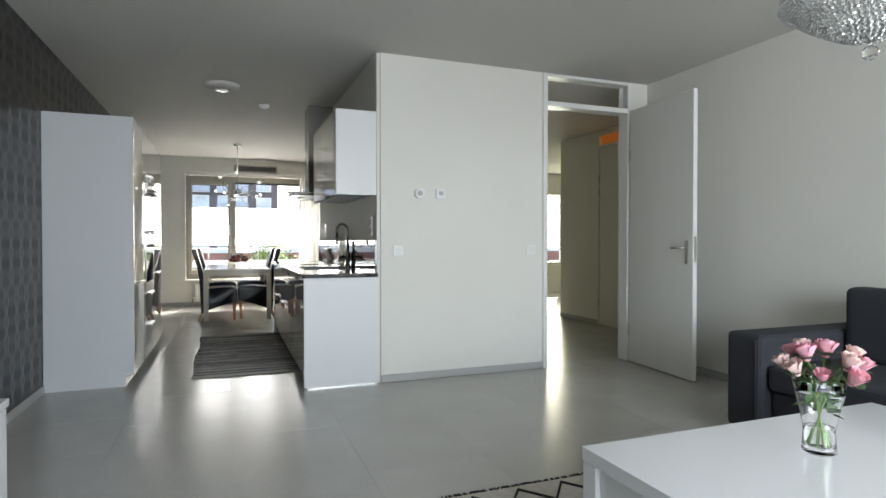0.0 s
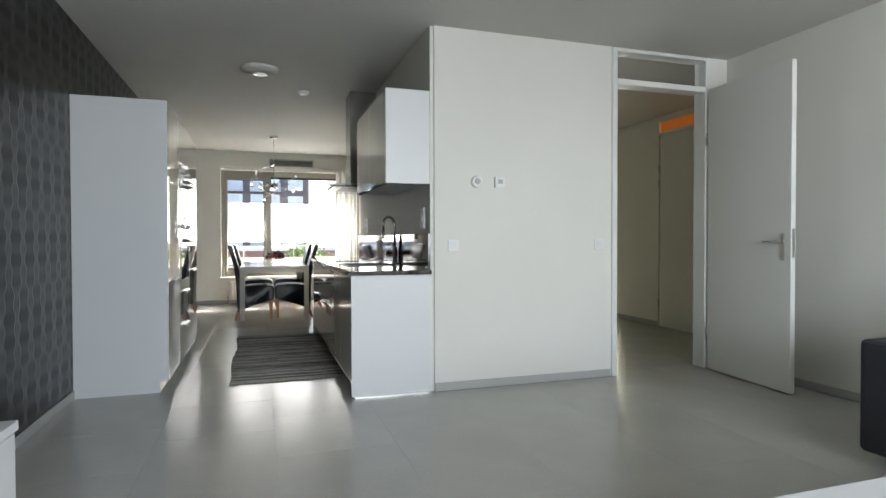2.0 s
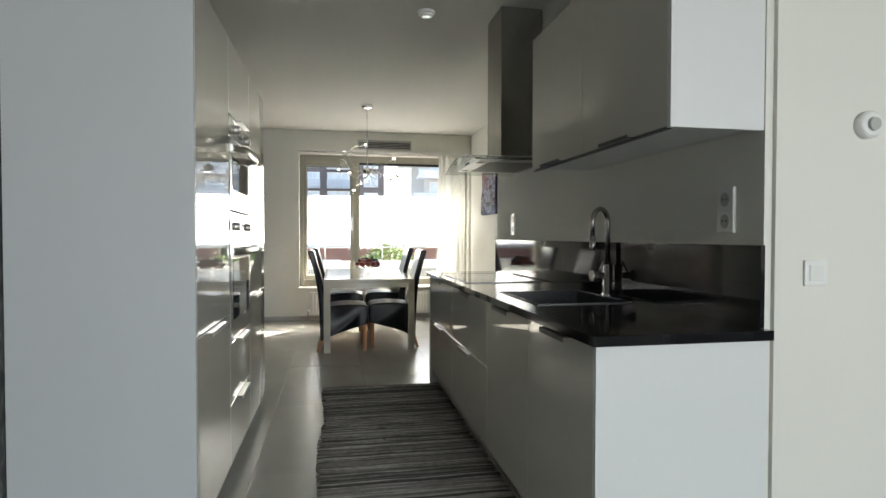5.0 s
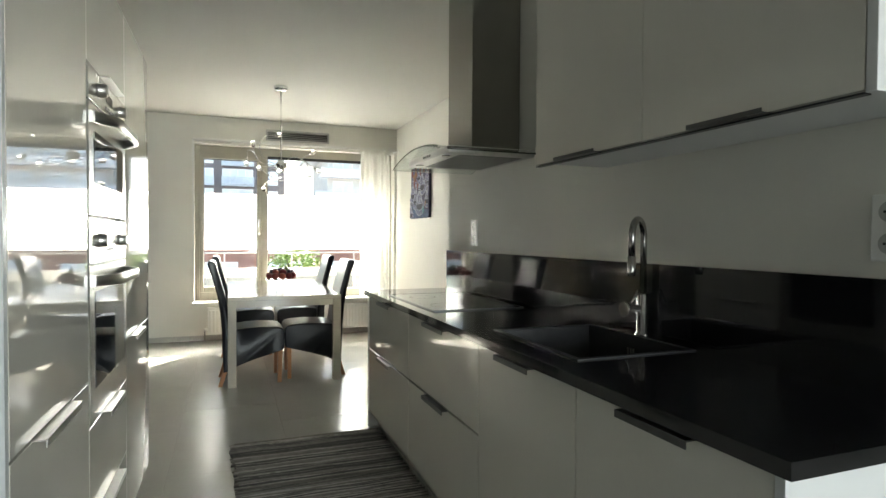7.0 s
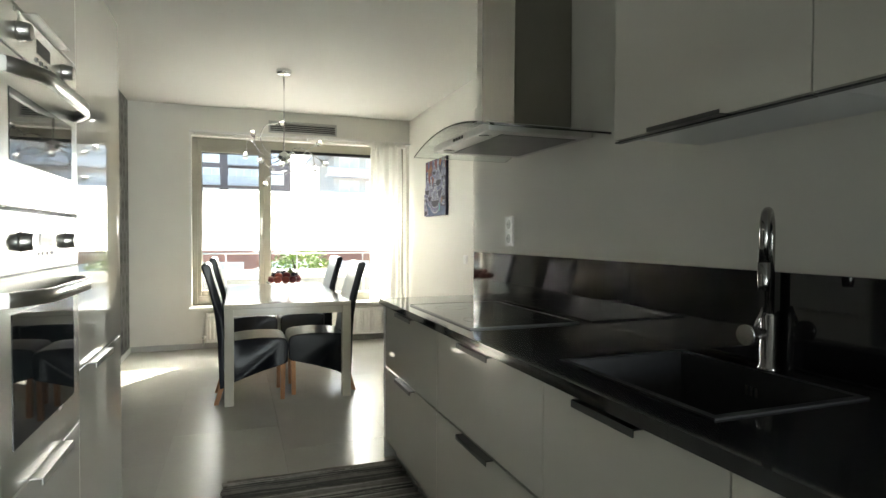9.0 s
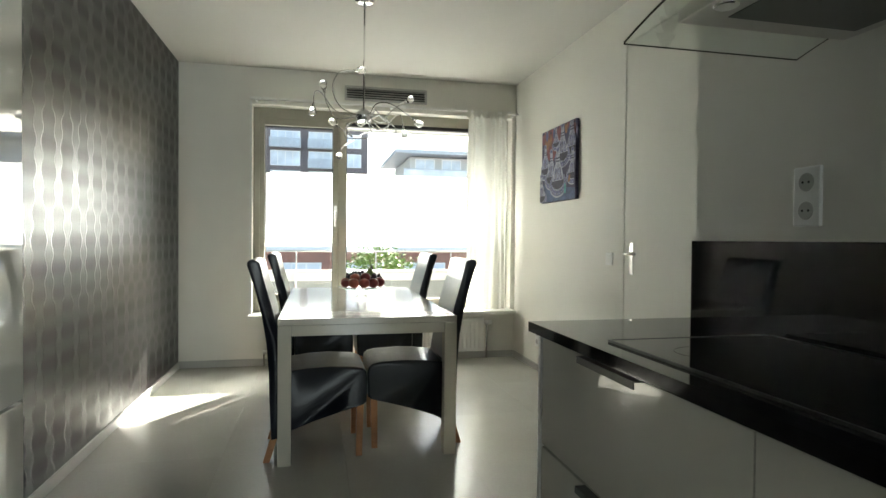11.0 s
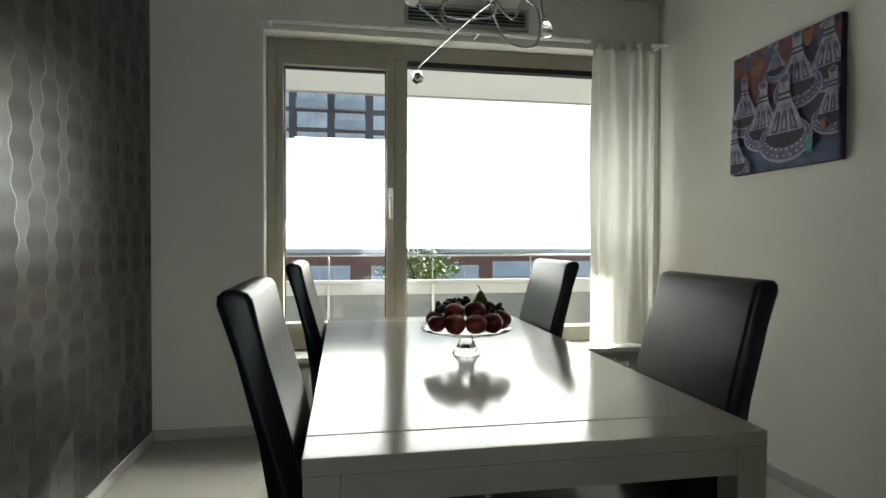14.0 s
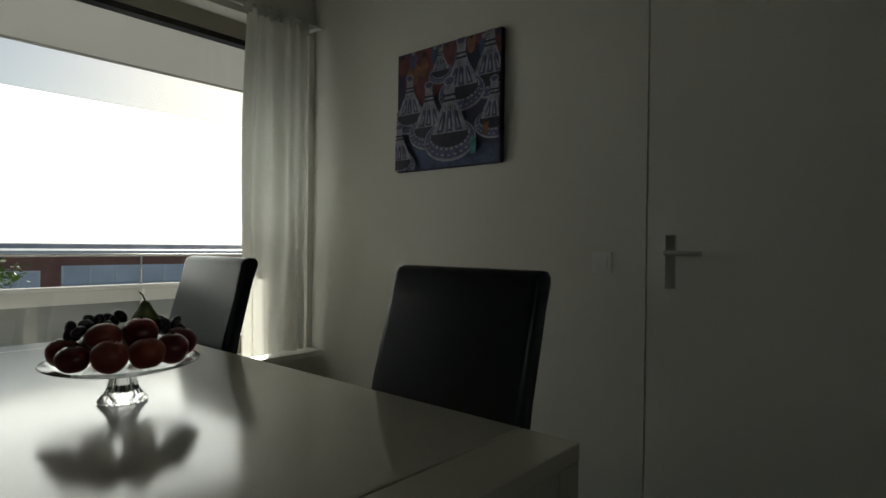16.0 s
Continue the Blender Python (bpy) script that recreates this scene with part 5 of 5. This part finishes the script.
# shag rug with black line pattern
lr = thing("living_room_rug", (1.9, 1.4, 0), "cream woven rug with black zigzag lines", "rug")
M["cream_rug"] = material("cream_wool", (0.55, 0.52, 0.46), 0.95, scale=40, vary=0.2, bump=0.8, fine=350)
M["black_rug"] = material("black_wool", (0.02, 0.02, 0.02), 0.95, scale=40, vary=0.3, bump=0.8, fine=350)
part("rug_body", boxed(0.82, 0.35, 0, 2.62, 2.40, 0.011, bevel=0.004, seg=2), M["cream_rug"], lr)
for k in range(7):
    y = 0.55 + k * 0.29
    part("zigzag", tube(bmesh.new(), [(0.84 + 0.11 * i, y + (0.07 if i % 2 else -0.07), 0.0115) for i in range(17)], 0.009, 6), M["black_rug"], lr, "black zigzag line")
bm = bmesh.new()
rn = random.Random(5)
for k in range(120):
    x = 0.83 + 1.78 * k / 119
    tube(bm, [(x, 2.395, 0.006), (x + rn.uniform(-0.008, 0.008), 2.415, 0.007), (x + rn.uniform(-0.014, 0.014), 2.43, 0.004)], 0.004, 5)
part("fringe", bm, M["black_rug"], lr, "short black fringe")

# crystal chandelier
HX, HY = 2.04, 1.455
cl = thing("crystal_chandelier", (HX, HY, H), "round chandelier of clear crystal beads hung from the ceiling", "chandelier")
M["crystal"] = material("cut_crystal", (0.66, 0.67, 0.66), 0.1, 0.6, scale=50, vary=0.5)
bm = bmesh.new()
bmesh.ops.create_icosphere(bm, subdivisions=1, radius=0.0068)
bm.verts.index_update()
bead_v, bead_f = [v.co.copy() for v in bm.verts], [[v.index for v in f.verts] for f in bm.faces]
bm.free()
rn = random.Random(2)
verts, faces = [], []
for k in range(26):
    v = k / 25
    r = 0.03 + 0.24 * v ** 0.9
    z = 1.80 + 0.145 * v ** 1.25
    n = max(8, int(2 * math.pi * r / 0.0175))
    for i in range(n):
        a = 2 * math.pi * (i + 0.5 * (k % 2)) / n
        m4 = Matrix.LocRotScale((HX + r * math.cos(a), HY + r * math.sin(a), z + rn.uniform(-0.002, 0.002)), Euler((rn.uniform(0, 3), rn.uniform(0, 3), 0)), (1, 1, 1.1))
        i0 = len(verts)
        verts.extend(tuple(m4 @ q) for q in bead_v)
        faces.extend([i0 + q for q in f] for f in bead_f)
me = bpy.data.meshes.new("bead_bowl")
me.from_pydata(verts, [], faces)
me.materials.append(M["crystal"])
beads = tagged(new("bead_bowl", me), "bowl of threaded crystal beads", kind="stuff")
beads.parent = cl
beads.matrix_parent_inverse = Matrix.Translation(-cl.location)
bm = bmesh.new()
for i in range(64):
    a = 2 * math.pi * i / 64
    tube(bm, [(HX + 0.27 * math.cos(a), HY + 0.27 * math.sin(a), 1.945), (HX + 0.25 * math.cos(a), HY + 0.25 * math.sin(a), 2.10), (HX + 0.09 * math.cos(a), HY + 0.09 * math.sin(a), 2.50)], 0.004, 5)
strands = part("bead_strands", bm, M["crystal"], cl)
strands["kind"] = "stuff"
for r, z in ((0.27, 1.947), (0.25, 2.10), (0.09, 2.50)):
    part("ring", tube(bmesh.new(), [(HX + r * math.cos(2 * math.pi * k / 40), HY + r * math.sin(2 * math.pi * k / 40), z) for k in range(41)], 0.006, 8), M["chrome"], cl)
part("canopy", lathe(bmesh.new(), (HX, HY, 2.50), [(0.085, 0), (0.09, 0.02), (0.09, 0.086)], 28), M["chrome"], cl)
part("drop_wire", tube(bmesh.new(), [(HX, HY, 1.80), (HX, HY, 1.77)], 0.002, 6), M["chrome"], cl)
bm = bmesh.new()
bmesh.ops.create_icosphere(bm, subdivisions=2, radius=0.026, matrix=Matrix.Translation((HX, HY, 1.757)))
part("crystal_ball", bm, glass("crystal_ball_glass", (0.98, 0.98, 0.98), 0.0, 1.55), cl, "faceted clear crystal ball")

# ---- outside the dining window ----
M["ground"] = material("street_paving", (0.30, 0.29, 0.27), 0.9, scale=0.3, vary=0.25)
M["concrete"] = material("pale_concrete", (0.62, 0.62, 0.60), 0.85, scale=1.2, vary=0.12, bump=0.2)
M["soffit"] = material("white_soffit", (0.80, 0.80, 0.78), 0.85, scale=0.8, vary=0.05)
M["brick"] = material("red_brown_brickwork", (0.34, 0.17, 0.13), 0.9, scale=1.5, vary=0.25, fine=6)
M["dark_brick"] = material("dark_brickwork", (0.17, 0.15, 0.155), 0.9, scale=0.6, vary=0.2, fine=5)
M["ext_white"] = material("white_window_frame", (0.85, 0.86, 0.87), 0.5, scale=2, vary=0.05)
# opaque panes and louvres: outdoor haze and glare are put into their pale colours
M["ext_glass"] = material("haze_bright_window_glass", (0.72, 0.78, 0.86), 0.12, scale=0.4, vary=0.4)
M["louvre"] = material("haze_lightened_grey", (0.56, 0.61, 0.66), 0.5, scale=2, vary=0.15)
M["frosted"] = material("grey_frosted_panel", (0.20, 0.215, 0.22), 0.25, scale=1, vary=0.08)
solid("ground", boxed(-600, 13.6, -9.5, 600, 900, -9.2), M["ground"], "street level far below the flat", "ground", kind="structure")
solid("ground_south", boxed(-300, -300, -9.5, 300, -3.0, -9.2), M["ground"], "street level behind the flat", "ground", kind="structure")

ba = thing("balcony", (0.5, 12.2, -0.1), "balcony with a grey parapet under a white slab", "balcony")
part("deck", boxed(-3.5, YE + 0.31, -0.30, 5.5, 13.22, -0.10), M["concrete"], ba)
part("soffit_slab", boxed(-3.5, YE + 0.31, 2.51, 5.5, 13.20, 2.75), M["soffit"], ba, "white underside of the balcony above")
part("slab_edge_drip", boxed(-3.5, 13.13, 2.495, 5.5, 13.16, 2.509), M["base"], ba)
part("top_rail", boxed(-3.5, 13.06, 0.675, 5.5, 13.18, 0.71, bevel=0.006, seg=1), M["concrete"], ba, "pale parapet rail")
part("rail_fascia", boxed(-3.5, 13.10, 0.572, 5.5, 13.14, 0.674), M["concrete"], ba)
part("slim_rail", tube(bmesh.new(), [(-3.5, 13.12, 0.95), (5.5, 13.12, 0.95)], 0.012, 8), M["steel"], ba)
k = 0
x = -3.4
while x < 5.4:
    part("parapet_panel", boxed(x, 13.11, -0.08, x + 0.98, 13.125, 0.57), M["frosted"], ba, "grey frosted glass parapet panel")
    part("baluster", boxed(x - 0.012, 13.07, -0.099, x + 0.0095, 13.0995, 0.674), M["soffit"], ba)
    part("rail_post", tube(bmesh.new(), [(x, 13.12, 0.71), (x, 13.12, 0.95)], 0.008, 8), M["steel"], ba)
    x += 1.0

# low brick block across the street
BY = 46.0
lb = thing("brick_building", (0, BY, -9.2), "low red-brown brick apartment block with white windows", "building", "buildings across the street")
part("wall", boxed(-40, BY, -9.2, 45, BY + 10, 0.25), M["brick"], lb)
part("roof_edge", boxed(-40.1, BY - 0.15, 0.251, 45.1, BY + 10.1, 0.52), M["ext_white"], lb, "pale roof edge")


def shared(name, mesh, loc, parent):
    o = new(name, mesh)
    o.location = loc
    o.parent = parent
    o.matrix_parent_inverse = Matrix.Translation(-parent.location)
    return o


def window_meshes(w, h, bars):
    bm = bmesh.new()
    t_ = 0.12
    for a in ((0, 0, 0, w, 0.08, t_), (0, 0, h - t_, w, 0.08, h), (0, 0, t_, t_, 0.08, h - t_), (w - t_, 0, t_, w, 0.08, h - t_)):
        box(bm, *a)
    for b_ in bars:
        box(bm, w * b_ - 0.05, 0, t_, w * b_ + 0.05, 0.08, h - t_)
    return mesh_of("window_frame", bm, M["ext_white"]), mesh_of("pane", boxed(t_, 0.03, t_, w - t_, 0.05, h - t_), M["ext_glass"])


fr, pn = window_meshes(3.0, 1.5, (0.33, 0.66))
for row, z in enumerate((-2.1, -5.1, -8.1)):
    for i in range(18):
        x = -38 + i * 4.4
        if 9 < x < 22 and row == 0:
            continue
        shared("window_frame", fr, (x, BY - 0.09, z), lb)
        shared("pane", pn, (x, BY - 0.09, z), lb)
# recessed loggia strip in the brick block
part("loggia", boxed(10.0, BY - 0.06, -2.3, 21.5, BY - 0.01, -0.35), M["ext_glass"], lb, "glazed loggia with panes painted haze-pale")
for k in range(9):
    part("loggia_post", boxed(10.0 + k * 1.42, BY - 0.14, -2.3, 10.1 + k * 1.42, BY - 0.061, -0.35), M["ext_white"], lb)
for z in (-2.3, -1.5):
    part("loggia_rail", boxed(10.0, BY - 0.2, z, 21.5, BY - 0.141, z + 0.08), M["louvre"], lb)

# dark tower with white windows and louvred balconies
TY_, TX_0, TX_1 = 95.0, -24.0, 7.6
tw = thing("tower_block", (-8, TY_, -9.2), "dark brick tower block with white windows and balconies", "building", "buildings across the street")
part("wall", boxed(TX_0, TY_, -9.2, TX_1, TY_ + 14, 36), M["dark_brick"], tw)
fa_, pa_ = window_meshes(4.4, 2.3, (0.25, 0.5, 0.75))
fb_, pb_ = window_meshes(2.3, 2.1, (0.5,))
bm = bmesh.new()
for q in range(9):
    box(bm, 0, -1.2, q * 0.13, 4.6, -1.16, q * 0.13 + 0.085)
for xx in (0, 2.25, 4.5):
    box(bm, xx, -1.16, 0, xx + 0.1, -1.08, 1.2)
box(bm, 0, -1.2, -0.2, 4.6, 0.0, -0.02)
bal = mesh_of("balcony_louvre", bm, M["louvre"])
for s_ in range(14):
    z = -6.0 + s_ * 3.0
    x = TX_1 - 3.3
    shared("window_frame", fb_, (x, TY_ - 0.09, z), tw)
    shared("pane", pb_, (x, TY_ - 0.09, z), tw)
    for b_ in range(5):
        x = TX_1 - 9.0 - b_ * 5.6
        shared("window_frame", fa_, (x, TY_ - 0.09, z), tw)
        shared("pane", pa_, (x, TY_ - 0.09, z), tw)
        if (b_ + s_) % 2 == 0 or b_ == 0:
            shared("balcony_louvre", bal, (x - 0.1, TY_ - 0.1, z - 0.1), tw)

# flat-roofed building with deep decks
DY = 78.0
db = thing("terraced_building", (20, DY, -9.2), "pale apartment building with deep decks and flat roof", "building", "buildings across the street")
part("wall", boxed(11.5, DY, -9.2, 40, DY + 14, 11.6), M["concrete"], db)
part("roof", boxed(9.4, DY - 2.2, 11.8, 42, DY + 15, 12.25), M["louvre"], db, "dark overhanging flat roof")
fc_, pc_ = window_meshes(2.6, 2.1, (0.5,))
for s_ in range(6):
    z = -5.7 + s_ * 3.0
    part("deck", boxed(9.6 + (s_ % 2) * 0.8, DY - 1.8, z - 0.55, 40, DY - 0.01, z - 0.25), M["ext_white"], db)
    part("deck_rail", boxed(9.6 + (s_ % 2) * 0.8, DY - 1.8, z + 0.55, 40, DY - 1.74, z + 0.65), M["louvre"], db)
    part("deck_screen", boxed(9.7 + (s_ % 2) * 0.8, DY - 1.78, z - 0.24, 40, DY - 1.76, z + 0.5), M["ext_glass"], db)
    for i in range(8):
        shared("window_frame", fc_, (12.2 + i * 3.5, DY - 0.09, z), db)
        shared("pane", pc_, (12.2 + i * 3.5, DY - 0.09, z), db)

# street tree
M["foliage"] = material("spring_foliage", (0.20, 0.30, 0.06), 0.55, scale=2, vary=0.5)
M["bark"] = material("tree_bark", (0.07, 0.055, 0.04), 0.9, scale=8, vary=0.3)


def tree(x, y, base, top, spread, seed):
    t_ = thing("street_tree", (x, y, base), "leafy street tree in front of the brick block", "tree", "street trees")
    rn = random.Random(seed)
    mid = top - 2.4
    bm = tube(bmesh.new(), [(x, y, base), (x + 0.1, y, mid), (x, y + 0.1, top - 0.8)], [0.12, 0.07, 0.02], 9)
    part("trunk", bm, M["bark"], t_)
    for k in range(9):
        a = k * 2.4
        z0 = mid + (top - mid) * 0.08 * k
        tip = (x + spread * 0.8 * math.cos(a), y + spread * 0.8 * math.sin(a), z0 + (top - mid) * 0.3)
        part("limb", tube(bmesh.new(), [(x, y, z0), (x + spread * 0.4 * math.cos(a), y + spread * 0.4 * math.sin(a), z0 + (top - mid) * 0.12), tip], [0.06, 0.04, 0.012], 6), M["bark"], t_)
    verts, faces = [], []
    for k in range(75):
        a, e = rn.uniform(0, 6.28), rn.uniform(-0.8, 1.0)
        rr = spread * rn.uniform(0.25, 1.0) * math.sqrt(max(0.05, 1 - (e * 0.8) ** 2))
        c = Vector((x + rr * math.cos(a), y + rr * math.sin(a), (mid + top) / 2 + e * (top - mid) * 0.5))
        for q in range(70):
            p = c + Vector((rn.gauss(0, 0.13), rn.gauss(0, 0.13), rn.gauss(0, 0.1)))
            d = Vector((rn.uniform(-1, 1), rn.uniform(-1, 1), rn.uniform(-0.6, 0.6))).normalized()
            s_ = d.cross(Vector((rn.uniform(-1, 1), rn.uniform(-1, 1), 1))).normalized()
            L = rn.uniform(0.035, 0.07)
            i0 = len(verts)
            verts.extend((p - d * L, p + s_ * L * 0.5, p + d * L, p - s_ * L * 0.5))
            faces.append((i0, i0 + 1, i0 + 2, i0 + 3))
    me = bpy.data.meshes.new("crown")
    me.from_pydata([tuple(v) for v in verts], [], faces)
    me.materials.append(M["foliage"])
    o = new("crown", me)
    o.parent = t_
    o.matrix_parent_inverse = Matrix.Translation(-t_.location)
    tagged(o, "airy crown of fresh green leaves", kind="stuff")


tree(1.33, 19.2, -9.2, 0.98, 0.85, 1)

# ---- floor sheets ----
sheet_verts = {}
tilt = random.Random(9)
ys = [-2.35, -1.18, 0.01, 1.20, 2.38, 3.56, 4.20, 5.35, 6.5, 7.65, 8.8, 9.95, 11.2]
xs = [-1.29, -0.615, -0.005, 0.605, 1.215, 1.825, 2.435, 3.045, 3.655, 4.265, 4.875, 5.485, 6.095, 7.1]
for i in range(len(xs) - 1):
    off = 0.0 if i % 2 == 0 else 0.42
    for j in range(len(ys) - 1):
        y0, y1 = ys[j] + (off if j else 0), ys[j + 1] + (off if j + 1 < len(ys) - 1 else 0)
        key = (round(xs[i + 1] - xs[i], 3), round(y1 - y0, 3))
        if key not in sheet_verts:
            w_, l_ = key
            sheet_verts[key] = mesh_of("floor_sheet", boxed(0.0003, 0.0003, -0.0039, w_ - 0.0003, l_ - 0.0003, 0.0, bevel=0.0003, seg=1), M["floor"])
        o = new("floor_sheet", sheet_verts[key])
        o.location = (xs[i], y0, -0.00002)
        o.rotation_euler = (radians(tilt.uniform(-0.04, 0.04)), radians(tilt.uniform(-0.04, 0.04)), 0)
        o.parent = floor_ob
